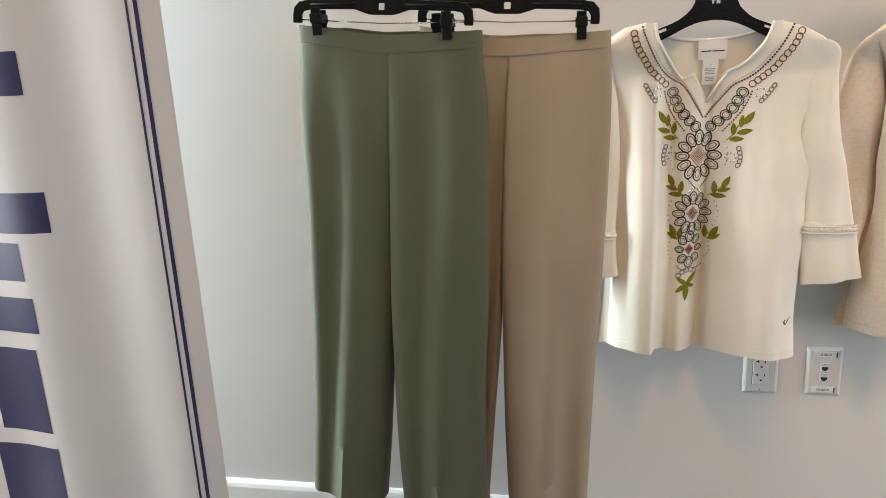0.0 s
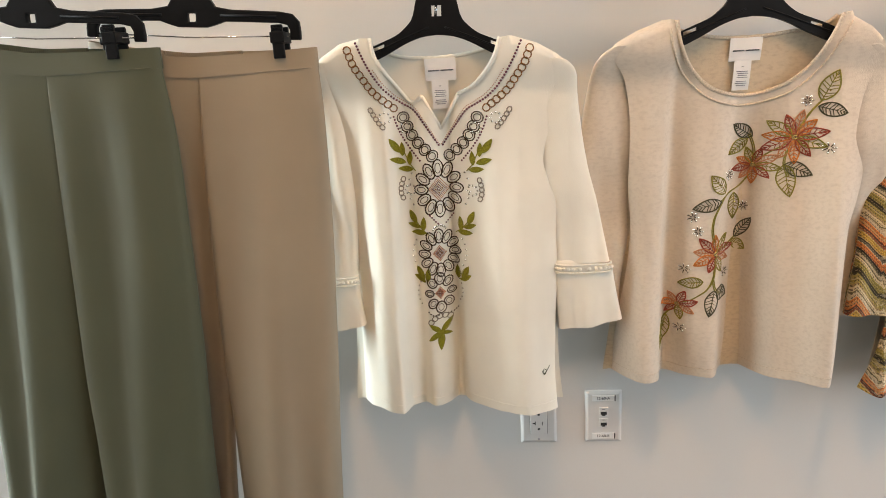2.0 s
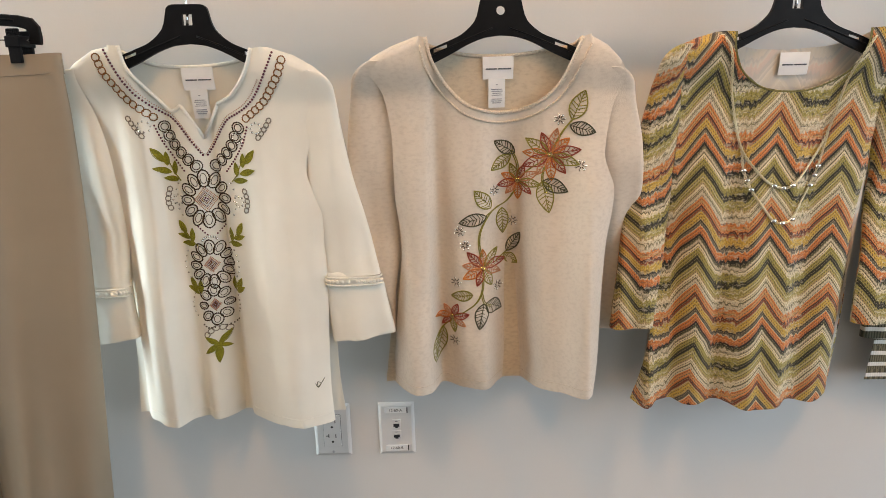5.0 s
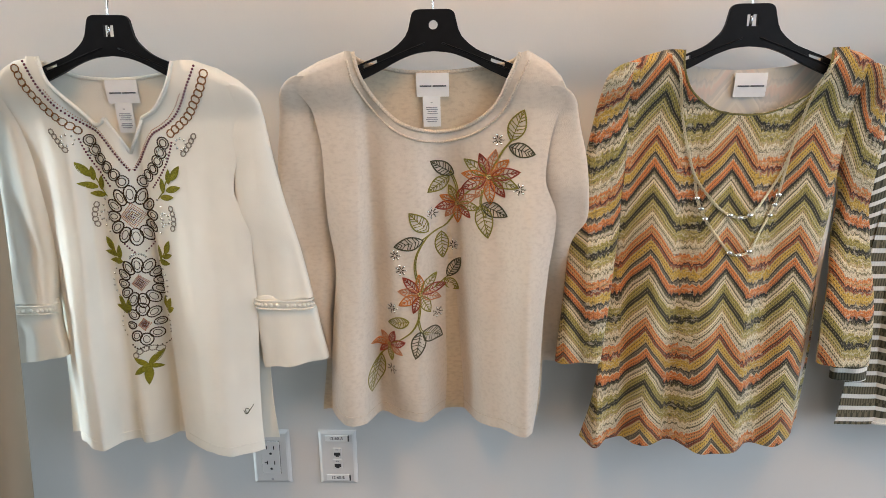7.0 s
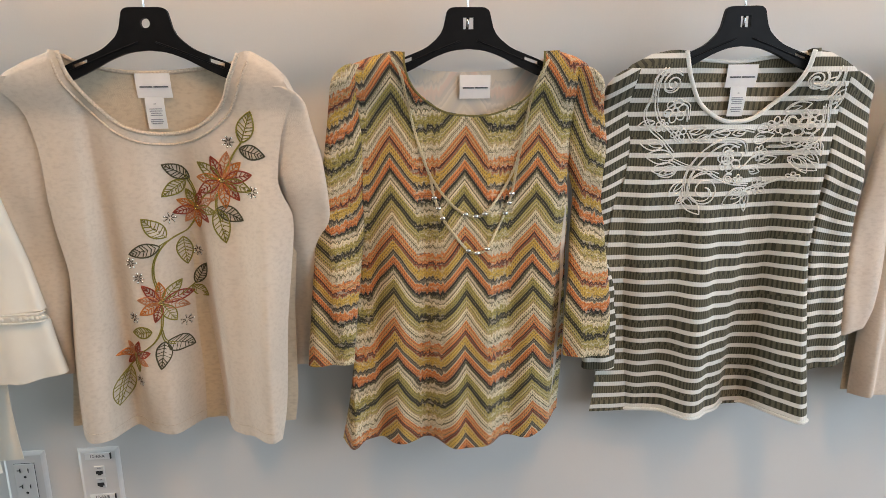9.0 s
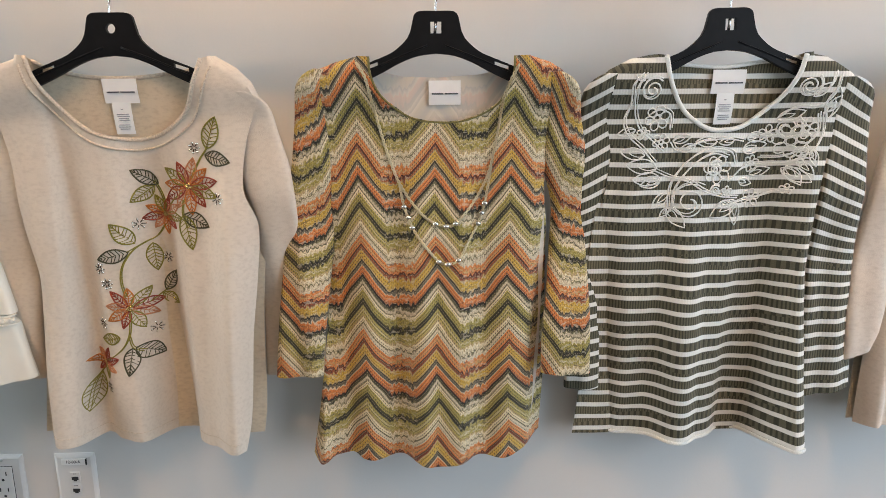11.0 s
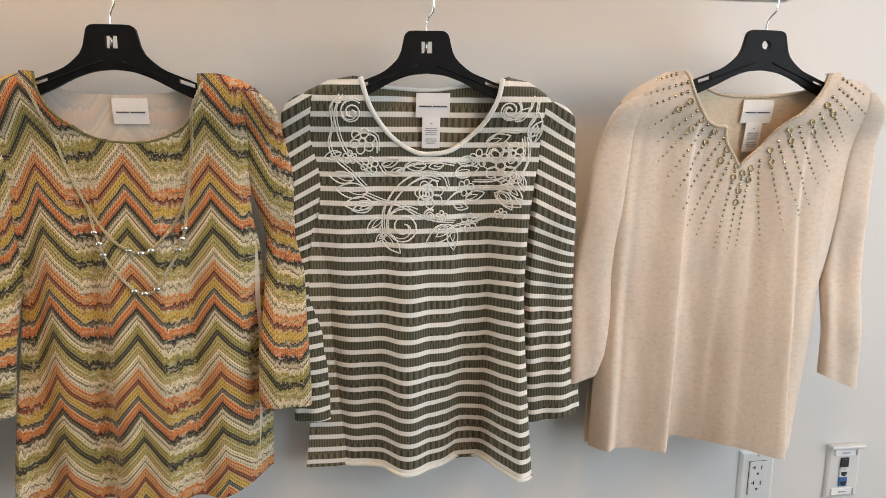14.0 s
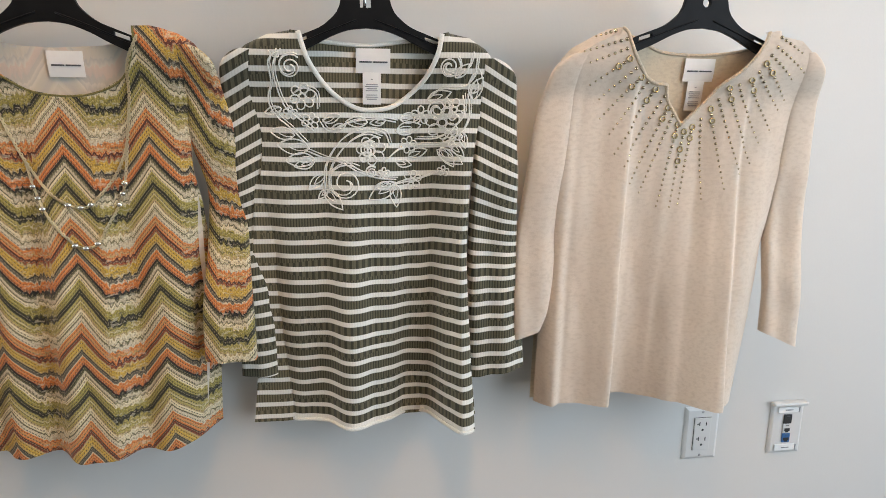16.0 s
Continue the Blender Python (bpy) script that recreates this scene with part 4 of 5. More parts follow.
def clip_hanger(x0, x1, z0, z1, y, clips):
    """A black trouser hanger: an arched bar whose ends turn down, a steel rod and two pinch clips."""
    lean = math.atan2(z1 - z0, x1 - x0)
    cx, cz, half = (x0 + x1) / 2, (z0 + z1) / 2, math.hypot(x1 - x0, z1 - z0) / 2
    root = thing("trouser_hanger", (cx, y, cz), "black plastic trouser hanger with steel rod and pinch clips", "hanger", "hangers on the wall")
    c, s = math.cos(lean), math.sin(lean)

    def tip(p):
        return (cx + p[0] * c - p[1] * s, cz + p[0] * s + p[1] * c)
    h = half
    up = [(0.0, 0.062), (0.022, 0.062), (0.030, 0.055), (0.036, 0.046), (0.06, 0.042), (h - 0.03, 0.040), (h - 0.012, 0.037), (h - 0.002, 0.026), (h, 0.012), (h, 0.0)]
    low = [(h - 0.016, 0.0), (h - 0.016, 0.014), (h - 0.020, 0.021), (h - 0.034, 0.024), (0.05, 0.025), (0.036, 0.020), (0.022, 0.016), (0.0, 0.016)]
    outline = up + low + [(-a, b) for a, b in low[::-1][1:]] + [(-a, b) for a, b in up[::-1][:-1]]
    hole = [(-0.006, 0.024), (0.006, 0.024), (0.006, 0.036), (-0.006, 0.036)]
    part("body", flat_plate([tip(p) for p in outline], [[tip(p) for p in hole]], y - 0.005, 0.010), M_BLACK, root, smooth=False, bevel=0.002)
    for k in (1, -1):
        q = [tip((k * a, b)) for a, b in ((0.045, 0.0335), (h - 0.035, 0.0325))]
        part("rib", Geo().tube([(a, y - 0.0055, b) for a, b in q], 0.0016, 6), M_BLACK, root)
    rod = [tip((-h + 0.006, 0.006)), tip((0.0, 0.0015)), tip((h - 0.006, 0.006))]
    part("rod", Geo().tube([(a, y, b) for a, b in rod], 0.0011, 8), M_CHROME, root, "thin steel rod")
    for px, pz in clips:
        g = Geo()
        g.box((px - 0.0085, y - 0.019, pz - 0.026), (px + 0.0085, y - 0.012, pz + 0.022)).box((px - 0.0085, y + 0.012, pz - 0.026), (px + 0.0085, y + 0.019, pz + 0.020))
        g.box((px - 0.0105, y - 0.0215, pz - 0.004), (px + 0.0105, y + 0.0205, pz + 0.012))
        clip = part("clip", g, M_BLACK, root, smooth=False, bevel=0.0015)
        ridge = Geo()
        for i in range(4):
            ridge.box((px - 0.007, y - 0.0203, pz + 0.0135 + i * 0.002), (px + 0.007, y - 0.0185, pz + 0.0145 + i * 0.002))
        part("ridge", ridge, M_BLACK, clip, smooth=False)
    hook = [(0, 0.052), (0, 0.072), (0.004, 0.082), (0.009, 0.090), (0.010, 0.104), (0.004, 0.118), (-0.010, 0.122), (-0.021, 0.112)]
    q = [tip(p) for p in smooth_path(hook, 0.004)]
    part("hook", Geo().tube([(a, y, b) for a, b in q], 0.0014, 8), M_CHROME, root, "steel wire hook")
    hx, hz = tip((0.0, 0.1165))
    wr = thing("wall_hook", (hx, WALL_Y, hz), "small chrome wall hook screwed to the wall", "hook", "wall hooks")
    part("peg", Geo().tube([(hx - 0.003, WALL_Y, hz), (hx - 0.003, y - 0.02, hz - 0.002), (hx - 0.003, y - 0.028, hz + 0.012)], 0.0042, 10), M_CHROME, wr)
    return root


trousers("green_trousers", "olive green pull-on trousers clipped to a black hanger", M_GREEN, 1.205,
         [(-0.458, 1.166), (-0.377, 1.152), (-0.283, 1.137), (-0.200, 1.136), (-0.119, 1.137)], [(-0.458, 1.134), (-0.470, 1.007), (-0.471, 0.845), (-0.479, 0.673), (-0.495, 0.425), (-0.514, 0.224)],
         [(-0.120, 1.106), (-0.113, 0.993), (-0.116, 0.840), (-0.121, 0.676), (-0.135, 0.440), (-0.141, 0.210)], [(-0.288, 1.104), (-0.304, 0.810), (-0.318, 0.556), (-0.336, 0.368), (-0.358, 0.193)],
         [(-0.287, 1.104), (-0.303, 0.810), (-0.316, 0.556), (-0.318, 0.369), (-0.315, 0.183)], [(-0.462, 1.136), (-0.380, 1.121), (-0.289, 1.105), (-0.202, 1.106), (-0.120, 1.107)], (0.213, 0.186), (0.180, 0.196), 0.6)
trousers("khaki_trousers", "khaki beige pull-on trousers clipped to a black hanger", M_KHAKI, 1.243,
         [(-0.243, 1.155), (-0.175, 1.137), (-0.073, 1.121), (0.017, 1.122), (0.106, 1.126)], [(-0.242, 1.114), (-0.244, 0.996), (-0.247, 0.835), (-0.252, 0.663), (-0.258, 0.416), (-0.266, 0.215)],
         [(0.106, 1.095), (0.108, 1.032), (0.105, 0.881), (0.094, 0.665), (0.079, 0.429), (0.067, 0.185)], [(-0.075, 1.092), (-0.090, 0.886), (-0.102, 0.593), (-0.124, 0.357), (-0.142, 0.169)],
         [(-0.074, 1.092), (-0.088, 0.886), (-0.099, 0.593), (-0.100, 0.358), (-0.097, 0.172)], [(-0.245, 1.123), (-0.177, 1.103), (-0.074, 1.091), (0.016, 1.093), (0.106, 1.096)], (0.140, 0.138), (0.135, 0.140), 2.1)
clip_hanger(-0.466, -0.133, 1.170, 1.145, 1.198, [(-0.417, 1.170), (-0.178, 1.149)])
clip_hanger(-0.241, 0.086, 1.160, 1.137, 1.238, [(-0.203, 1.150), (0.055, 1.138)])


# ---- roll-up banner ----
def banner():
    """A roll-up banner: a vinyl sheet on a floor cassette, printed with navy lines and plain navy shapes."""
    x0, x1, yb, z0, z1 = -1.521, -0.671, 1.10, 0.06, 2.06
    root = thing("banner_stand", ((x0 + x1) / 2, yb, FLOOR_Z), "white roll-up banner with navy print on a grey floor stand", "banner")

    def bow(x):
        u = (x1 - x) / (x1 - x0)
        return yb - 0.010 * math.sin(u * math.pi * 5.2 + 0.35) * min(1.0, u * 6) - 0.006 * math.sin(u * 21)
    xs = np.linspace(x0, x1, 90)
    g = Geo().grid([[(x, bow(x), z) for x in xs] for z in np.linspace(z0, z1, 12)])
    sheet = part("sheet", g, M_BANNER, root, thick=0.0012)
    for a, b in ((0.058, 0.0045), (0.042, 0.0075)):
        x = x1 - a
        line = Geo().grid([[(x - b / 2 + b * k / 3, bow(x - b / 2 + b * k / 3) - 0.0012, z) for k in range(4)] for z in np.linspace(z0 + 0.04, z1 - 0.04, 6)])
        part("printed_line", line, M_NAVY, sheet, "navy printed line")
    # plain navy shapes down the sheet
    for xa, xb, za, zb in BLOCKS:
        blk = Geo().grid([[(x, bow(x) - 0.0013, z) for x in np.linspace(xa, xb, 10)] for z in np.linspace(za, zb, 4)])
        part("printed_shape", blk, M_NAVY, sheet)
    part("cassette", Geo().box((x0 - 0.01, yb - 0.06, FLOOR_Z + 0.01), (x1 + 0.01, yb + 0.06, FLOOR_Z + 0.10)), M_GREYMETAL, root, smooth=False, bevel=0.012)
    part("top_rail", Geo().box((x0, yb - 0.012, z1 - 0.02), (x1, yb + 0.012, z1 + 0.012)), M_GREYMETAL, root, smooth=False, bevel=0.004)
    part("pole", Geo().tube([((x0 + x1) / 2, yb + 0.035, FLOOR_Z + 0.08), ((x0 + x1) / 2, yb + 0.02, z1)], 0.008, 10), M_GREYMETAL, root)
    for k in (-0.25, 0.25):
        part("foot", Geo().box(((x0 + x1) / 2 + k - 0.02, yb - 0.16, FLOOR_Z), ((x0 + x1) / 2 + k + 0.02, yb + 0.16, FLOOR_Z + 0.012)), M_GREYMETAL, root, smooth=False, bevel=0.003)


BLOCKS = []
for _s in ([(-1.063, 1.144), (-0.973, 1.064)], [(-1.128, 0.880), (-0.970, 0.799)], [(-1.154, 0.779), (-1.046, 0.700)], [(-1.182, 0.664), (-1.037, 0.588)], [(-1.190, 0.551), (-1.055, 0.359)], [(-1.216, 0.323), (-1.050, 0.165)]):
    BLOCKS.append((_s[0][0], _s[1][0], _s[1][1], _s[0][1]))
banner()


# ---- wall plates ----
def text_mesh(name, body, size, at, mat, parent):
    cu = bpy.data.curves.new(name, "FONT")
    cu.body, cu.size, cu.align_x, cu.align_y, cu.extrude = body, size, "CENTER", "CENTER", 0.0002
    tmp = new(name, cu)
    me = bpy.data.meshes.new_from_object(tmp.evaluated_get(bpy.context.evaluated_depsgraph_get()))
    bpy.data.objects.remove(tmp)
    me.materials.clear()
    me.materials.append(mat)
    me.transform(Matrix.Rotation(radians(90), 4, "X"))
    ob = new(name, me)
    ob.parent = parent
    ob.location = Vector(at) - place_of(parent)
    return ob


def plate_body(root, x, z, w=0.070, h=0.108, d=0.006):
    g = Geo()
    y = WALL_Y
    ring = lambda k, dy: [(x - w / 2 + k, y - dy, z - h / 2 + k), (x + w / 2 - k, y - dy, z - h / 2 + k), (x + w / 2 - k, y - dy, z + h / 2 - k), (x - w / 2 + k, y - dy, z + h / 2 - k)]
    rings = [ring(0, 0.0), ring(0, 0.002), ring(0.003, 0.0045), ring(0.006, d)]
    for r in rings:
        g.v += r
    for k in range(3):
        for j in range(4):
            g.f.append((k * 4 + j, k * 4 + (j + 1) % 4, (k + 1) * 4 + (j + 1) % 4, (k + 1) * 4 + j))
    g.f.append((12, 13, 14, 15))
    return part("plate", g, M_PLATE, root, smooth=False)


def outlet(x, z):
    """A white two-socket wall outlet."""
    root = thing("wall_outlet", (x, WALL_Y, z - 0.058), "white double wall outlet on a rectangular plate", "outlet", "outlets on the wall")
    plate_body(root, x, z)
    y = WALL_Y - 0.006
    # dark slab behind the insert paints the shade in the gap round it
    part("gap", Geo().box((x - 0.0172, y - 0.0006, z - 0.0339), (x + 0.0172, y + 0.001, z + 0.0339)), M_SLOT, root, smooth=False)
    part("insert", Geo().box((x - 0.0166, y - 0.003, z - 0.0333), (x + 0.0166, y, z + 0.0333)), M_PLATE, root, smooth=False, bevel=0.001)
    # near-black solids paint the shade of the slots and ground holes
    for k in (0.0155, -0.0155):
        g = Geo()
        yy = y - 0.0035
        g.box((x + 0.0058, yy, z + k + 0.002), (x + 0.0075, yy + 0.002, z + k + 0.0095))
        g.box((x - 0.0078, yy, z + k + 0.0025), (x - 0.0060, yy + 0.002, z + k + 0.0100)).box((x - 0.0120, yy, z + k + 0.0053), (x - 0.0078, yy + 0.002, z + k + 0.0070))
        g.bead((x, yy + 0.0008, z + k - 0.0065), 0.0028, 0.3)
        part("socket", g, M_SLOT, root, smooth=False)
    for k in (0.045, -0.045):
        part("screw", Geo().bead((x, y - 0.0002, z + k), 0.0028, 0.35), M_GREYMETAL, root)


def data_plate(x, z, jacks, words, proud=0.0):
    """A white data plate with label windows and two network jacks."""
    root = thing("data_plate", (x, WALL_Y, z - 0.058), "white network wall plate with " + ("black and blue jacks" if proud else "two jacks and printed labels"), "wall plate", "outlets on the wall")
    plate_body(root, x, z)
    y = WALL_Y - 0.006
    for k, w in ((0.040, words[0]), (-0.040, words[1])):
        part("label_window", Geo().box((x - 0.022, y - 0.0012 - proud, z + k - 0.0062), (x + 0.022, y, z + k + 0.0062)), M_LABEL, root, smooth=False, bevel=0.0006)
        part("latch", Geo().box((x + 0.0205, y - 0.0022 - proud, z + k - 0.0058), (x + 0.0225, y, z + k + 0.0058)), M_SLOT if not proud else M_GREYINK, root, smooth=False)
        if w:
            text_mesh("printed_text", w, 0.0078, (x - 0.001, y - 0.0018 - proud, z + k), M_INK, root)
        else:
            part("printed_bar", Geo().add(*bar_quad(x - 0.008, x + 0.008, z + k - 0.001, z + k + 0.001, y - 0.0018 - proud)), M_GREYINK, root)
    for k, mat in jacks:
        part("jack", Geo().box((x - 0.0083, y - 0.003, z + k - 0.0095), (x + 0.0083, y, z + k + 0.0095)), mat, root, smooth=False, bevel=0.0008)
        # the opening is a near-black solid, its inner shade put into the colour
        part("jack_opening", Geo().box((x - 0.0058, y - 0.0035, z + k - 0.005), (x + 0.0058, y - 0.0005, z + k + 0.001)).box((x - 0.003, y - 0.0035, z + k - 0.0075), (x + 0.003, y - 0.0005, z + k - 0.005)), M_SLOT, root, smooth=False)
        part("icon", Geo().add(*bar_quad(x - 0.003, x + 0.003, z + k + 0.0062, z + k + 0.0072, y - 0.0036)), M_INK, root)
    if proud:
        part("lip", Geo().box((x - 0.036, WALL_Y - 0.017, z + 0.050), (x + 0.036, WALL_Y - 0.001, z + 0.0575)), M_PLATE, root, smooth=False, bevel=0.003)


outlet(0.437, 0.417)
outlet(2.258, 0.417)
data_plate(0.562, 0.417, ((0.0115, M_PLATE), (-0.0115, M_PLATE)), ("12-60-A", "12-60-B"))
data_plate(2.437, 0.417, ((0.020, M_SLOT), (0.0, M_PLATE), (-0.020, M_BLUEJACK)), ("", ""), 0.002)

# ---- ceiling fittings and windows ----
# a rim for every lamp in SPOTS, the added banner one included
for _x, _y in SPOTS:
    _r = thing("ceiling_spot", (_x, _y, CEIL_Z), "small round white ceiling spot, switched on", "ceiling light", "ceiling spots")
    _g = Geo()
    for _rad, _dz in ((0.085, 0.0), (0.085, 0.008), (0.062, 0.012), (0.062, 0.002)):
        _g.v += [(_x + _rad * math.cos(k * math.pi / 14), _y + _rad * math.sin(k * math.pi / 14), CEIL_Z - _dz) for k in range(28)]
    for _k in range(3):
        for _j in range(28):
            _g.f.append((_k * 28 + _j, _k * 28 + (_j + 1) % 28, (_k + 1) * 28 + (_j + 1) % 28, (_k + 1) * 28 + _j))
    part("rim", _g, M_TRIM, _r)


# ---- embroidery and trimmings ----
def mirror(pts, axis, lean=-0.04):
    """The same stitches on the other side of the front's slightly leaning middle line."""
    out = []
    for x, z in pts:
        m = axis + lean * (0.99 - z)
        out.append((2 * m - x, z + lean * 2 * (m - x)))
    return out


def oval(c, rx, rz, turn=0.0, n=16):
    ct, st = math.cos(turn), math.sin(turn)
    out = []
    for k in range(n):
        a = 2 * math.pi * k / n
        x, z = rx * math.cos(a), rz * math.sin(a)
        out.append((c[0] + x * ct - z * st, c[1] + x * st + z * ct))
    return out


def cord(top, g, pts, r=0.0009, closed=False, lift=0.0012):
    g.tube(top.on(pts, lift), r, 5, closed)
    return g


def bead_row(top, pts, gap, r, mat, name="bead_braid", parent=None, label=""):
    g = Geo()
    for (x, z), _ in every(smooth_path(pts, 0.004), gap):
        g.bead((top.cx + x, top.surf(x, z) - 0.0008, z), r, 0.8, 6)
    return tagged(part(name, g, mat, parent or top.root, label), kind="stuff")


def beaded(top, g, pts, r, gap):
    """Fine beads sewn along a closed line."""
    for (x, z), _ in every(list(pts) + [pts[0]], gap):
        g.bead((top.cx + x, top.surf(x, z) - 0.0006, z), r, 0.9, 6)


def loop_row(top, pts, gap, r, mat, name="loop_braid", squeeze=0.8, twin=False):
    """A chain of overlapping embroidered loops."""
    g = Geo()
    for (x, z), (dx, dz) in every(smooth_path(pts, 0.003), gap):
        cord(top, g, oval((x, z), r, r * squeeze, math.atan2(dz, dx)), 0.0006, True)
        beaded(top, g, oval((x, z), r, r * squeeze, math.atan2(dz, dx)), 0.0013, 0.0026)
        if twin:
            cord(top, g, oval((x, z), r * 0.62, r * squeeze * 0.6, math.atan2(dz, dx)), 0.0007, True)
    return tagged(part(name, g, mat, top.root), kind="stuff")


def lens(a, b, wide, n=12):
    """The outline of a leaf from its foot a to its tip b."""
    ax, az, bx, bz = *a, *b
    dx, dz = bx - ax, bz - az
    out = []
    for sgn in (1, -1):
        for k in range(n + 1) if sgn > 0 else range(n - 1, 0, -1):
            t = k / n
            w = sgn * wide * math.sin(math.pi * t ** 0.85) ** 0.9
            out.append((ax + dx * t - dz * w, az + dz * t + dx * w))
    return out


def filled_leaf(top, a, b, mat, wide=0.19, name="embroidered_leaf"):
    """A leaf worked in close stitches, with a raised rib and edge."""
    g = Geo()
    rim = lens(a, b, wide)
    n = len(rim)
    mid = [(a[0] + (b[0] - a[0]) * t, a[1] + (b[1] - a[1]) * t) for t in np.linspace(0, 1, n // 2 + 1)]
    half = n // 2
    rows = [rim[:half + 1], [tuple((np.array(p) + np.array(q)) / 2) for p, q in zip(rim[:half + 1], mid)], mid,
            [tuple((np.array(p) + np.array(q)) / 2) for p, q in zip([rim[0]] + rim[:half - 1:-1], mid)], [rim[0]] + rim[:half - 1:-1]]
    lifts = (0.0006, 0.0016, 0.0012, 0.0016, 0.0006)
    g.grid([top.on(r, h) for r, h in zip(rows, lifts)])
    cord(top, g, rim, 0.0005, True, 0.0014)
    for k in range(1, 6):
        t = k / 6.5
        p = (a[0] + (b[0] - a[0]) * t, a[1] + (b[1] - a[1]) * t)
        for q in (rim[min(half, int((t + 0.16) * half))], rim[-min(half, int((t + 0.16) * half))]):
            cord(top, g, [p, q], 0.00055, False, 0.0017)
    return part(name, g, mat, top.root)


def open_leaf(top, a, b, mat, wide=0.24, name="embroidered_leaf", parent=None, hatch=7):
    """A leaf or petal worked as an outline, a rib and slanting stitches."""
    g = Geo()
    rim = lens(a, b, wide)
    half = len(rim) // 2
    cord(top, g, rim, 0.0012, True)
    cord(top, g, [a, ((a[0] + b[0]) / 2, (a[1] + b[1]) / 2), b], 0.0007)
    for k in range(1, hatch + 1):
        t = k / (hatch + 1.6)
        p = (a[0] + (b[0] - a[0]) * t, a[1] + (b[1] - a[1]) * t)
        for q in (rim[min(half, int(round((t + 0.14) * half)))], rim[-min(half, int(round((t + 0.14) * half)))]):
            cord(top, g, [p, q], 0.0007)
    return part(name, g, mat, parent or top.root)


def looped_flower(top, c, rx, rz, count, core):
    """A ring of looped petals round a diamond of beads."""
    g = Geo()
    for k in range(count):
        a = 2 * math.pi * (k + 0.5 * (count % 4 == 2)) / count + math.pi / 2
        m = (c[0] + math.cos(a) * rx * 0.74, c[1] + math.sin(a) * rz * 0.74)
        t = math.atan2(math.sin(a) * rz, math.cos(a) * rx)
        ln = math.hypot(math.cos(a) * rx, math.sin(a) * rz) * 0.30
        wd = min(ln * 0.82, 2.3 * (rx + rz) / 2 / count)
        cord(top, g, oval(m, ln, wd, t), 0.0009, True)
        beaded(top, g, oval(m, ln, wd, t), 0.0015, 0.0028)
        cord(top, g, oval(m, ln * 0.60, wd * 0.52, t, 12), 0.0006, True)
    fl = part("embroidered_flower", g, THREADS["dark"], top.root, "dark looped flower around a bead diamond")
    for k, key in ((1.0, "pink"), (0.78, "pink"), (0.58, "purple"), (0.36, "copper"), (0.16, "purple")):
        d = [(c[0], c[1] + core * 1.25 * k), (c[0] + core * k, c[1]), (c[0], c[1] - core * 1.25 * k), (c[0] - core * k, c[1])]
        g = Geo()
        for i in range(4):
            for (x, z), _ in every([d[i], d[(i + 1) % 4]], 0.0026):
                g.bead((top.cx + x, top.surf(x, z) - 0.0008, z), 0.0012, 0.9, 6)
        part("bead_ring", g, THREADS[key], fl)
    return fl


def stud_burst(top, c, r, count, name="stud_burst", start=0.0, span=2 * math.pi):
    g = Geo()
    for k in range(count):
        a = start + span * k / count
        x, z = c[0] + r * math.cos(a), c[1] + r * math.sin(a)
        g.bead((top.cx + x, top.surf(x, z) - 0.0008, z), 0.0017, 0.9, 6, 1 + 0.5 * abs(math.cos(a)), 1 + 0.5 * abs(math.sin(a)))
    return part(name, g, M_BEAD, top.root)


# ivory tunic
AX1 = 0.006
_neck = [(-0.114, 1.129), (-0.106, 1.108), (-0.095, 1.084), (-0.082, 1.062), (-0.067, 1.045), (-0.050, 1.033), (-0.034, 1.022), (-0.014, 0.991), (0.004, 0.961)]
_loops = [(-0.128, 1.119), (-0.121, 1.096), (-0.110, 1.077), (-0.098, 1.057), (-0.082, 1.041), (-0.066, 1.027)]
_vloops = [(-0.053, 1.012), (-0.046, 0.994), (-0.038, 0.978), (-0.027, 0.965), (-0.014, 0.951), (-0.001, 0.941)]
_dots = [(-0.068, 1.014), (-0.064, 0.999), (-0.058, 0.983), (-0.046, 0.962), (-0.030, 0.940)]
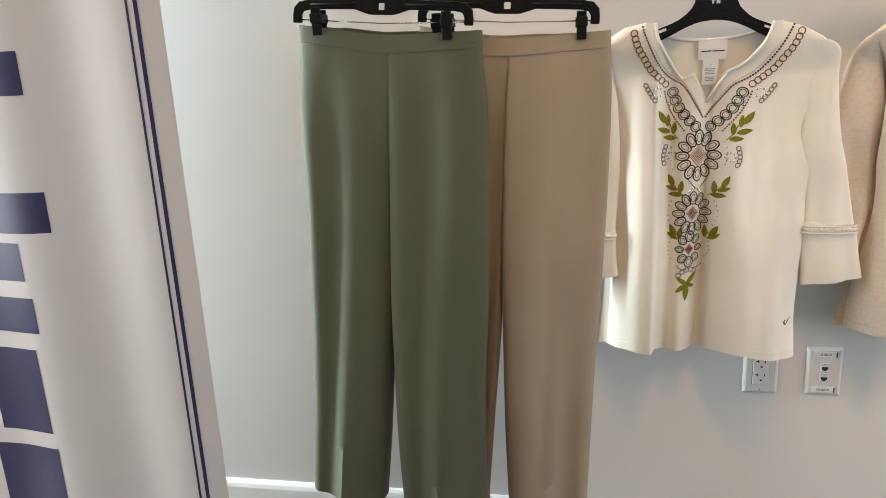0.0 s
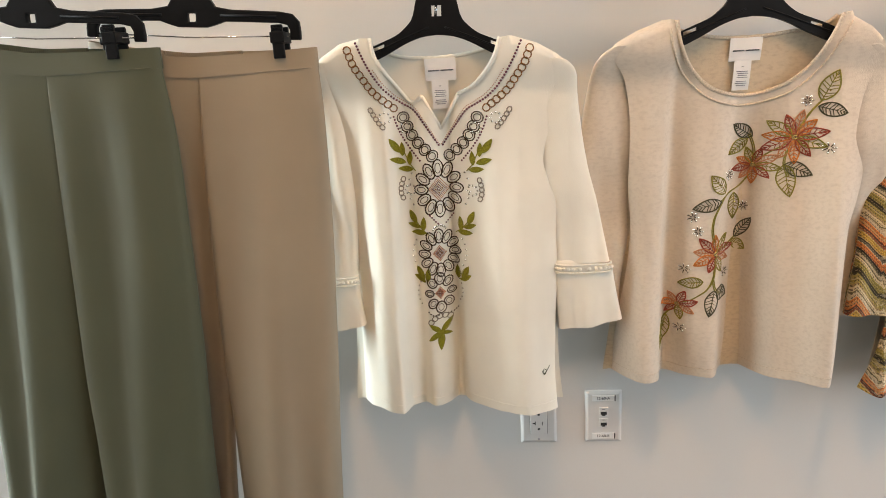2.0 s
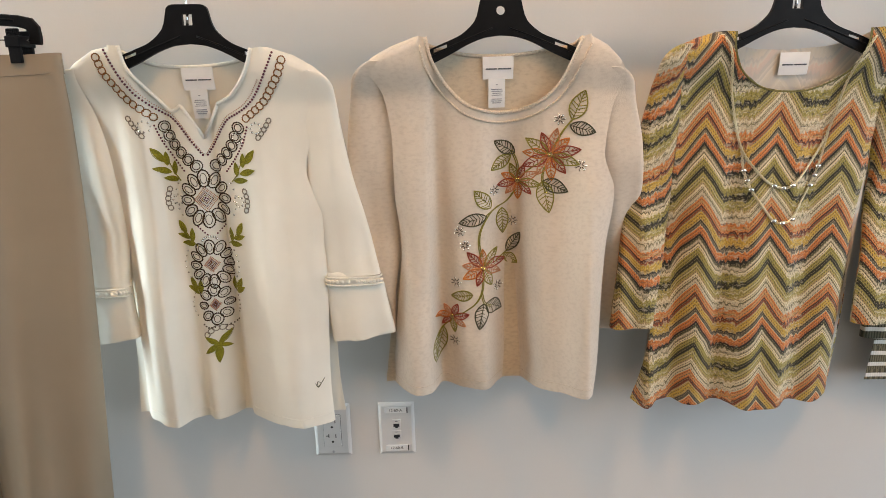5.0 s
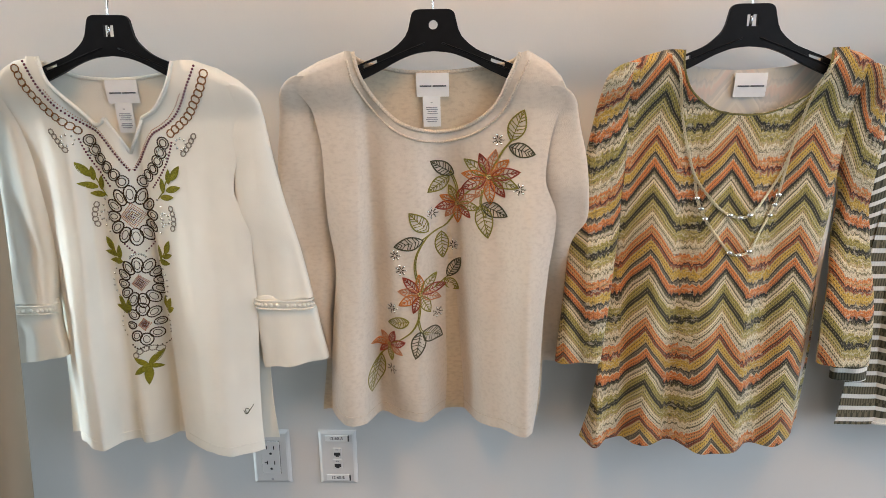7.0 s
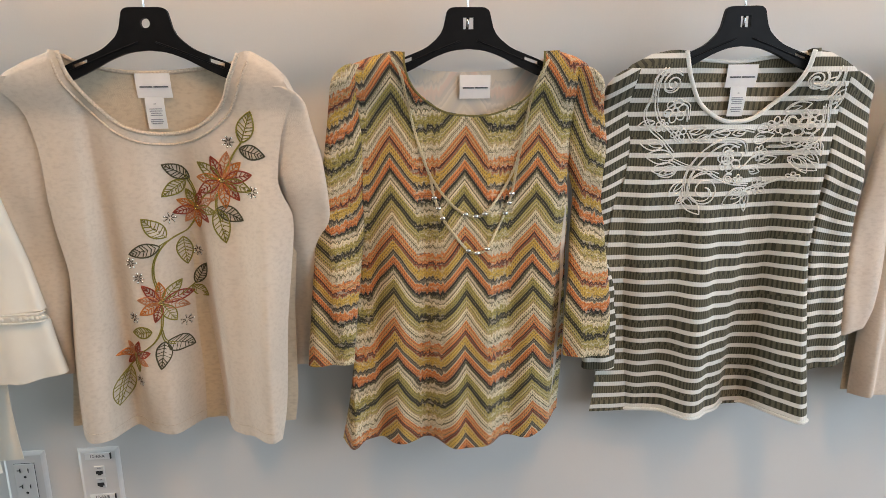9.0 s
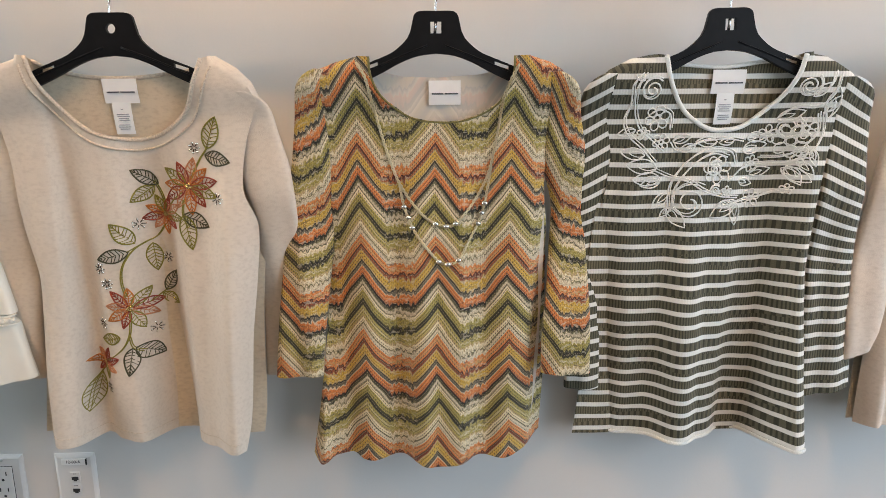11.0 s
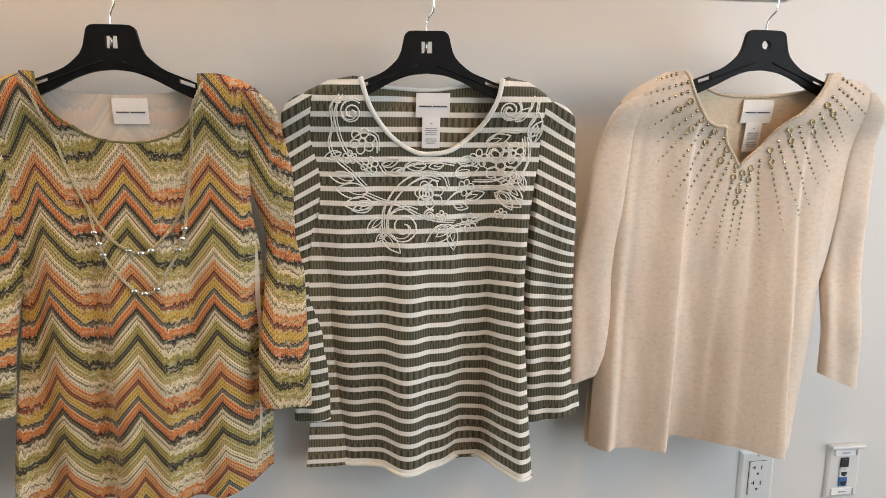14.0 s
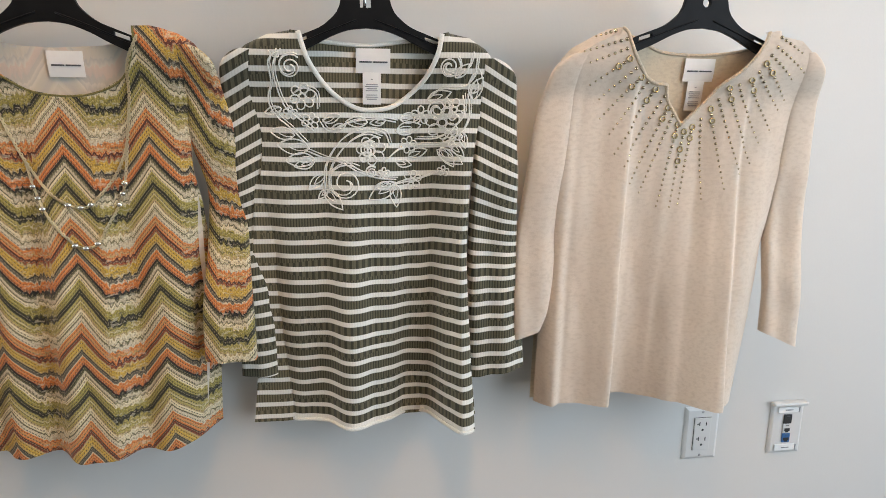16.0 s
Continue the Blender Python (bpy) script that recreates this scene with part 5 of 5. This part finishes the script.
for _f in (lambda p: p, lambda p: mirror(p, AX1)):
    bead_row(t1, _f(_neck), 0.0050, 0.0020, THREADS["purple"], label="row of dark purple beads")
    bead_row(t1, [(x * 0.96 + 0.0002, z + 0.004) for x, z in _f(_neck)[2:]], 0.0034, 0.0010, THREADS["pink"])
    loop_row(t1, _f(_loops), 0.0102, 0.0058, THREADS["copper"], squeeze=1.0)
    loop_row(t1, _f(_vloops), 0.0158, 0.0088, THREADS["dark"], squeeze=1.12, twin=True)
    bead_row(t1, _f(_dots), 0.0052, 0.0018, THREADS["purple"])
    for _pts in ([(-0.103, 1.026), (-0.097, 1.015), (-0.090, 1.004), (-0.082, 0.994)], [(-0.061, 0.910), (-0.065, 0.897), (-0.065, 0.884), (-0.060, 0.872)]):
        loop_row(t1, _f(_pts), 0.0080, 0.0046, THREADS["grey"])
    for _p in [(-0.082, 1.013), (-0.050, 0.892), (-0.051, 0.995)]:
        stud_burst(t1, _f([_p])[0], 0.0085, 8)
    for _l in ([(-0.063, 0.955), (-0.078, 0.979)], [(-0.059, 0.949), (-0.059, 0.972)], [(-0.049, 0.934), (-0.046, 0.957)], [(-0.054, 0.938), (-0.079, 0.946)], [(-0.043, 0.926), (-0.067, 0.929)],
               [(-0.044, 0.833), (-0.054, 0.857)], [(-0.033, 0.820), (-0.030, 0.845)], [(-0.038, 0.826), (-0.058, 0.834)], [(-0.028, 0.817), (-0.053, 0.818)],
               [(-0.037, 0.732), (-0.048, 0.757)], [(-0.031, 0.728), (-0.028, 0.753)], [(-0.034, 0.727), (-0.053, 0.741)]):
        filled_leaf(t1, *_f(_l), THREADS["green"])
    for _c in ([(-0.059, 0.963), (-0.048, 0.935), (-0.039, 0.924)], [(-0.048, 0.843), (-0.035, 0.824), (-0.024, 0.814)]):
        part("stem", cord(t1, Geo(), _f(_c), 0.0009), THREADS["green"], t1.root)
    bead_row(t1, _f([(-0.019, 0.847), (-0.011, 0.837), (-0.004, 0.829)]), 0.0048, 0.0017, THREADS["purple"])
    bead_row(t1, _f([(-0.032, 0.671), (-0.025, 0.665), (-0.013, 0.665)]), 0.0048, 0.0017, THREADS["dark"])
for _c, _rx, _rz, _k, _core in (([(-0.002, 0.892)][0], 0.0395, 0.0470, 12, 0.0165), ([(-0.007, 0.779)][0], 0.0350, 0.0420, 12, 0.0110), ([(-0.010, 0.706)][0], 0.0255, 0.0360, 8, 0.0085)):
    looped_flower(t1, _c, _rx, _rz, _k, _core)
    stud_burst(t1, (_c[0], _c[1]), max(_rx, _rz) * 1.10, 6, start=-0.55, span=1.3)
    stud_burst(t1, (_c[0], _c[1]), max(_rx, _rz) * 1.10, 6, start=2.59, span=1.3)
loop_row(t1, [(-0.029, 0.652), (-0.020, 0.660), (-0.011, 0.663), (-0.001, 0.661), (0.007, 0.655)], 0.0095, 0.0055, THREADS["grey"])
stud_burst(t1, [(-0.006, 0.818)][0], 0.011, 9, start=0.4, span=2.6)
_foot = [(-0.012, 0.633)][0]
for _tip in [(-0.033, 0.648), (0.009, 0.655), (-0.035, 0.617), (0.006, 0.624), (-0.014, 0.598)]:
    filled_leaf(t1, _foot, _tip, THREADS["green"], 0.17)
_g = Geo()
cord(t1, _g, smooth_path([(0.161, 0.573), (0.164, 0.566), (0.169, 0.571), (0.164, 0.575), (0.165, 0.565), (0.171, 0.573), (0.175, 0.579)], 0.002), 0.0006)
part("stitched_mark", _g, THREADS["slate"], t1.root)
# cuff trims of the tunic
for _rows, _y in (([(0.762, 0.279, 0.188), (0.71, 0.287, 0.190), (0.648, 0.299, 0.194)], 1.297), ([(0.748, -0.231, -0.153), (0.70, -0.237, -0.152), (0.645, -0.250, -0.147)], 1.312)):
    _fo, _fi = pchip([(a, b) for a, b, c in _rows]), pchip([(a, c) for a, b, c in _rows])

    def _at(z, t):
        h = abs(float(_fo(z)) - float(_fi(z))) / 2
        return (C1 + (float(_fo(z)) + float(_fi(z))) / 2 + (h + 0.001) * math.copysign(abs(math.cos(t)) ** 0.8, math.cos(t)), _y - min((h + 0.001) * 0.44, 0.017) * abs(math.sin(t)) ** 0.6 * 1.16 + 0.008, z)
    _zt = _rows[0][0] - 0.005
    for _dz in (0.0, -0.013):
        part("cuff_cord", Geo().tube([_at(_zt + _dz, math.pi * k / 24) for k in range(25)], 0.0017, 6), THREADS["ivory"], t1.root)
    _g = Geo()
    for _k in range(1, 15):
        _g.bead(_at(_zt - 0.0065, math.pi * _k / 15), 0.0035, 0.7, 8)
    part("bobble_trim", _g, THREADS["ivory"], t1.root, "row of ivory bobbles round the cuff")

# oatmeal pullover: stems, leaves, flowers, stud daisies
_g = Geo()
for _pts in ([(0.123, 1.008), (0.108, 0.989), (0.093, 0.962)], [(0.076, 0.941), (0.055, 0.925), (0.038, 0.905)], [(0.036, 0.890), (0.021, 0.871), (0.003, 0.862), (-0.016, 0.851)],
             [(0.010, 0.865), (-0.009, 0.853), (-0.024, 0.829), (-0.028, 0.805), (-0.024, 0.781)], [(-0.021, 0.744), (-0.024, 0.720), (-0.035, 0.700), (-0.054, 0.684), (-0.071, 0.674)], [(-0.024, 0.717), (-0.020, 0.701), (-0.008, 0.691)],
             [(-0.082, 0.658), (-0.095, 0.643), (-0.102, 0.625), (-0.106, 0.595)], [(0.001, 0.766), (0.013, 0.775), (0.024, 0.783)], [(0.041, 0.916), (0.037, 0.938), (0.028, 0.958)], [(0.079, 0.931), (0.076, 0.910), (0.083, 0.889)]):
    for _off in (-0.0012, 0.0012):
        cord(t2, _g, [(x + _off, z + _off * 0.6) for x, z in smooth_path(_pts, 0.004)], 0.0010)
part("embroidered_stem", _g, THREADS["olive"], t2.root, "olive double stem")
for _key, _wide, _l in (("olive", 0.26, [(0.121, 1.006), (0.139, 1.051)]), ("slate", 0.26, [(0.118, 0.997), (0.156, 0.986)]), ("slate", 0.25, [(0.034, 0.953), (-0.001, 0.974)]), ("olive", 0.24, [(0.027, 0.949), (-0.006, 0.926)]),
                        ("olive", 0.27, [(-0.007, 0.863), (-0.035, 0.895)]), ("slate", 0.22, [(-0.015, 0.850), (-0.061, 0.840)]), ("olive", 0.24, [(0.013, 0.860), (0.015, 0.815)]), ("olive", 0.25, [(0.076, 0.908), (0.087, 0.856)]),
                        ("slate", 0.26, [(0.077, 0.908), (0.116, 0.891)]), ("slate", 0.22, [(0.022, 0.781), (0.044, 0.815)]), ("olive", 0.30, [(0.017, 0.776), (0.040, 0.759)]), ("olive", 0.25, [(-0.040, 0.715), (-0.076, 0.709)]),
                        ("slate", 0.25, [(-0.021, 0.699), (-0.030, 0.654)]), ("slate", 0.32, [(-0.017, 0.699), (0.012, 0.678)]), ("olive", 0.20, [(-0.090, 0.646), (-0.106, 0.590)])):
    open_leaf(t2, *_l, THREADS[_key], _wide)
    if _key == "olive":
        _g = Geo()
        for _t in (0.35, 0.5, 0.65):
            _x, _z = _l[0][0] + (_l[1][0] - _l[0][0]) * _t + 0.003, _l[0][1] + (_l[1][1] - _l[0][1]) * _t - 0.001
            _g.bead((C2 + _x, t2.surf(_x, _z) - 0.0012, _z), 0.0012, 0.8, 6)
        part("stud", _g, M_BRASS, t2.root)
_keys = ("red", "orange", "peach", "red", "olive", "orange", "red", "peach", "orange", "red", "olive", "peach")
for _i, (_c, _r, _k) in enumerate((([(0.088, 0.951)][0], 0.0450, 11), ([(0.039, 0.906)][0], 0.0335, 9), ([(-0.021, 0.762)][0], 0.0390, 9), ([(-0.075, 0.670)][0], 0.0285, 7))):
    _g = Geo()
    for _j in range(9):
        _a = _j * 0.7
        _x, _z = _c[0] + 0.0030 * (_j > 0) * math.cos(_a), _c[1] + 0.0030 * (_j > 0) * math.sin(_a)
        _g.bead((C2 + _x, t2.surf(_x, _z) - 0.0016, _z), 0.0019, 0.9, 6)
    _fl = part("embroidered_flower", _g, M_BRASS, t2.root, "orange and red flower with a brass bead heart")
    for _j in range(_k):
        _a = 2 * math.pi * _j / _k + 0.35 * _i + 0.2
        _r2 = _r * (1.0 if _j % 2 == 0 else 0.88)
        _p = (_c[0] + 0.1 * _r * math.cos(_a), _c[1] + 0.1 * _r * math.sin(_a))
        _q = (_c[0] + _r2 * math.cos(_a) * 1.05, _c[1] + _r2 * math.sin(_a) * 0.95)
        open_leaf(t2, _p, _q, THREADS[_keys[(_j + 2 * _i) % 12]], 0.21, "petal", _fl, 6)
for _c in [(0.102, 1.007), (0.134, 0.934), (0.000, 0.892), (-0.060, 0.826), (-0.051, 0.802), (0.032, 0.836), (-0.068, 0.736), (0.005, 0.722), (-0.072, 0.628)]:
    stud_burst(t2, _c, 0.0075, 7, "stud_daisy")
    _g = Geo()
    for _k in range(7):
        _a = 2 * math.pi * _k / 7
        cord(t2, _g, [(_c[0] + 0.0022 * math.cos(_a), _c[1] + 0.0022 * math.sin(_a)), (_c[0] + 0.0068 * math.cos(_a), _c[1] + 0.0068 * math.sin(_a))], 0.0008)
    part("stitched_daisy", _g, THREADS["dark"], t2.root)

# striped top: white cord scrolls
W4 = THREADS["white"]


def scroll(c, r, turns, start, way=1):
    n = int(turns * 18)
    return [(c[0] + r * (1 - 0.85 * k / n) * math.cos(start + way * 2 * math.pi * turns * k / n), c[1] + r * (1 - 0.85 * k / n) * math.sin(start + way * 2 * math.pi * turns * k / n)) for k in range(n + 1)]


for _x, _z, _r, _w in [(-0.108, 1.083, 0.017, 1), (-0.034, 0.917, 0.029, 1), (0.115, 1.087, 0.016, -1), (0.000, 0.967, 0.013, 1), (0.102, 1.027, 0.018, -1), (0.004, 0.934, 0.009, 1)]:
    _g = Geo()
    cord(t4, _g, scroll((_x, _z), _r, 2.1, 0.8, _w), 0.0012)
    cord(t4, _g, scroll((_x, _z), _r * 1.18, 1.0, 0.9, _w), 0.0010)
    part("cord_scroll", _g, W4, t4.root)
for _pts in ([(-0.127, 1.104), (-0.137, 1.089), (-0.135, 1.065), (-0.141, 1.039), (-0.132, 1.017), (-0.112, 0.999), (-0.090, 0.976)], [(-0.122, 1.104), (-0.131, 1.083), (-0.127, 1.052), (-0.116, 1.026), (-0.094, 1.008), (-0.079, 0.994)],
             [(-0.065, 0.907), (-0.063, 0.944), (-0.040, 0.981), (-0.008, 0.997), (0.023, 0.992), (0.032, 0.974)], [(-0.059, 0.902), (-0.056, 0.939), (-0.033, 0.974), (-0.005, 0.990), (0.018, 0.985)],
             [(0.146, 1.105), (0.142, 1.086), (0.126, 1.075), (0.112, 1.077)], [(0.154, 1.100), (0.150, 1.073), (0.134, 1.057), (0.106, 1.056), (0.090, 1.043)],
             [(0.144, 1.050), (0.147, 1.022), (0.136, 0.995), (0.108, 0.976), (0.079, 0.974), (0.046, 0.967), (0.023, 0.948)], [(0.137, 1.048), (0.139, 1.022), (0.126, 1.002), (0.103, 0.985), (0.070, 0.983)],
             [(-0.093, 0.967), (-0.065, 0.955), (-0.038, 0.948), (-0.014, 0.934), (0.014, 0.925), (0.042, 0.922)], [(0.024, 0.906), (0.042, 0.915), (0.071, 0.920), (0.109, 0.934)],
             [(-0.069, 1.008), (-0.056, 0.994), (-0.024, 1.008), (0.013, 1.012), (0.041, 1.008)], [(-0.105, 1.048), (-0.091, 1.055), (-0.074, 1.048), (-0.072, 1.026)]):
    _g = Geo()
    cord(t4, _g, smooth_path(_pts, 0.004), 0.0012)
    cord(t4, _g, [(x + 0.003, z + 0.003) for x, z in smooth_path(_pts, 0.004)], 0.0009)
    part("cord_vine", _g, W4, t4.root)
for _l in ([(-0.123, 1.026), (-0.148, 1.019)], [(-0.106, 0.988), (-0.142, 0.994)], [(-0.086, 0.969), (-0.133, 0.974)], [(-0.079, 0.953), (-0.122, 0.951)],
           [(-0.079, 0.949), (-0.109, 0.942)], [(-0.065, 0.930), (-0.089, 0.907)], [(-0.061, 0.907), (-0.075, 0.893)], [(-0.065, 0.907), (-0.039, 0.878)],
           [(0.042, 0.917), (0.000, 0.892)], [(0.040, 0.915), (0.043, 0.879)], [(0.033, 0.915), (0.009, 0.911)], [(-0.033, 1.003), (-0.056, 0.994)],
           [(-0.001, 1.008), (-0.033, 1.008)], [(0.025, 1.010), (0.002, 1.006)], [(0.041, 0.994), (0.079, 1.004)], [(0.046, 1.013), (0.078, 1.015)],
           [(0.103, 0.967), (0.138, 0.948)], [(0.108, 0.971), (0.126, 0.943)], [(0.122, 0.976), (0.140, 0.959)], [(0.136, 0.995), (0.142, 0.971)],
           [(0.153, 1.041), (0.156, 1.086)], [(0.148, 1.050), (0.164, 1.073)], [(0.124, 1.072), (0.142, 1.091)], [(-0.122, 1.096), (-0.135, 1.104)],
           [(0.087, 1.040), (0.120, 1.052)], [(-0.065, 1.008), (-0.040, 1.017)], [(0.061, 0.957), (0.089, 0.967)], [(0.042, 0.948), (0.066, 0.943)]):
    _g = Geo()
    cord(t4, _g, lens(*_l, 0.24), 0.0011, True)
    cord(t4, _g, lens(_l[0], (_l[0][0] * 0.35 + _l[1][0] * 0.65, _l[0][1] * 0.35 + _l[1][1] * 0.65), 0.16), 0.0008, True)
    part("cord_leaf", _g, W4, t4.root)
for _x, _z, _r, _k in [(-0.093, 1.043, 0.019, 6), (-0.111, 1.020, 0.010, 5), (-0.083, 1.008, 0.013, 6), (0.004, 0.966, 0.022, 7), (0.109, 1.008, 0.025, 7), (0.124, 0.985, 0.014, 6), (0.078, 1.018, 0.014, 5), (0.067, 0.920, 0.015, 6), (0.112, 0.936, 0.008, 5), (0.023, 0.932, 0.009, 5), (0.060, 0.974, 0.013, 6), (0.125, 1.027, 0.016, 6)]:
    _g = Geo()
    for _j in range(int(_k)):
        _a = 2 * math.pi * _j / _k + 0.3
        cord(t4, _g, oval((_x + _r * 0.62 * math.cos(_a), _z + _r * 0.62 * math.sin(_a)), _r * 0.36, _r * 0.30, _a, 14), 0.0011, True)
    cord(t4, _g, oval((_x, _z), _r * 0.22, _r * 0.22, 0, 10), 0.0011, True)
    _fl = part("cord_flower", _g, W4, t4.root)
    _s = Geo()
    for _j in range(4):
        _a = _j * 1.7
        _px, _pz = _x + _r * 0.8 * math.cos(_a), _z + _r * 0.8 * math.sin(_a)
        _s.bead((C4 + _px, t4.surf(_px, _pz) - 0.001, _pz), 0.0011, 0.9, 6)
    part("stud", _s, M_STUD, _fl)

# sand pullover: rays of studs and rings, each piece by itself
RAY_START = [(-0.126, 1.140), (-0.108, 1.129), (-0.106, 1.116), (-0.100, 1.102), (-0.088, 1.089), (-0.076, 1.077), (-0.062, 1.070), (-0.046, 1.060), (-0.029, 1.050), (-0.020, 1.033), (-0.011, 1.021), (-0.000, 1.008), (0.012, 0.997),
             (0.025, 1.004), (0.037, 1.016), (0.049, 1.032), (0.058, 1.046), (0.069, 1.063), (0.082, 1.068), (0.099, 1.075), (0.107, 1.087), (0.115, 1.099), (0.121, 1.111), (0.129, 1.123), (0.133, 1.137)]
RAY_END = [(-0.154, 1.132), (-0.169, 1.111), (-0.158, 1.096), (-0.151, 1.065), (-0.132, 1.045), (-0.127, 1.016), (-0.110, 0.993), (-0.100, 0.963), (-0.084, 0.944), (-0.065, 0.915), (-0.047, 0.900), (-0.017, 0.878), (0.004, 0.877),
           (0.017, 0.882), (0.054, 0.890), (0.084, 0.908), (0.107, 0.932), (0.123, 0.949), (0.134, 0.981), (0.150, 1.001), (0.160, 1.032), (0.169, 1.047), (0.166, 1.078), (0.184, 1.088), (0.171, 1.116)]
STUD_MESH = mesh_of("stud", Geo().bead((0, 0, 0), 0.0030, 0.9, 8), M_STUD)
RING_MESH = mesh_of("gold_ring", Geo().tube([(x, 0, z) for x, z in oval((0, 0), 0.0040, 0.0040, 0, 14)], 0.0014, 6, True), M_RING)


def sewn(name, mesh, top, x, z, size, lift):
    ob = new(name, mesh)
    ob.parent = top.root
    ob.location = Vector((top.cx + x, top.surf(x, z) - lift, z)) - place_of(top.root)
    ob.scale = (size, size, size)


for _i, (_a, _b) in enumerate(zip(RAY_START, RAY_END)):
    _len = math.hypot(_b[0] - _a[0], _b[1] - _a[1])
    _n = max(4, int(_len / 0.0086))
    for _k in range(_n + 1):
        _t = _k / _n
        _x, _z = _a[0] + (_b[0] - _a[0]) * _t, _a[1] + (_b[1] - _a[1]) * _t
        if (_i % 2 and 2 < _i < 22 and _k in (0, 2)) or (_i == 12 and _k in (0, 3, 5)):
            sewn("gold_ring", RING_MESH, t5, _x, _z, 1.0, 0.0016)
        else:
            sewn("stud", STUD_MESH, t5, _x, _z, 1.0 - 0.45 * _t, 0.0008)
# picot edge of the neck
for _pts in (NECK5[4:13], NECK5[12:19]):
    _g = Geo()
    for (_x, _z), _ in every(_pts, 0.0042):
        _g.bead((C5 + _x, t5.surf(_x, _z) - 0.001, _z), 0.0022, 0.7, 6)
    part("picot_edge", _g, THREADS["sand"], t5.root)


# ---- necklace on the zigzag top ----
def necklace():
    root = thing("necklace", (C3, 1.29, 0.80), "thin gold chain necklace with silver beads over the zigzag top", "necklace")
    strands = ([(-0.112, 1.121), (-0.101, 1.101), (-0.089, 1.050), (-0.073, 0.991), (-0.055, 0.945), (-0.026, 0.906), (-0.005, 0.891), (0.011, 0.887), (0.025, 0.891), (0.054, 0.925), (0.075, 0.968), (0.087, 1.029), (0.095, 1.081), (0.112, 1.118)],
               [(-0.058, 0.950), (-0.052, 0.916), (-0.040, 0.885), (-0.025, 0.862), (-0.001, 0.833), (0.013, 0.829), (0.029, 0.835), (0.046, 0.865), (0.059, 0.889), (0.069, 0.920), (0.078, 0.975)])
    for pts in strands:
        g = Geo()
        for i, ((x, z), (dx, dz)) in enumerate(every(smooth_path(pts, 0.003), 0.0036)):
            a = math.atan2(dz, dx)
            wide = 0.0017 if i % 2 else 0.0009
            ring = oval((x, z), 0.0026, wide, a, 8)
            g.tube([(C3 + p, t3.surf(p, q) - 0.0035 - (0.001 if i % 2 == 0 else 0), q) for p, q in ring], 0.0009, 4, True)
        part("chain", g, M_CHAIN, root, "fine gold chain")
    for x, z in [(-0.052, 0.916), (-0.046, 0.900), (-0.040, 0.885), (0.069, 0.920), (0.065, 0.905), (0.059, 0.889), (-0.001, 0.833), (0.013, 0.829), (0.029, 0.835), (-0.005, 0.891), (0.011, 0.887), (0.025, 0.891)]:
        g = Geo()
        c = (C3 + x, t3.surf(x, z) - 0.005, z)
        g.bead(c, 0.0042, 1.0, 10, 1.25, 1.0)
        k = Geo().bead(c, 0.0042, -1.0, 10, 1.25, 1.0)
        k.f = [q[::-1] for q in k.f]
        g.add(k.v, k.f)
        part("bead", g, M_BEAD, root, "silver bead")


necklace()
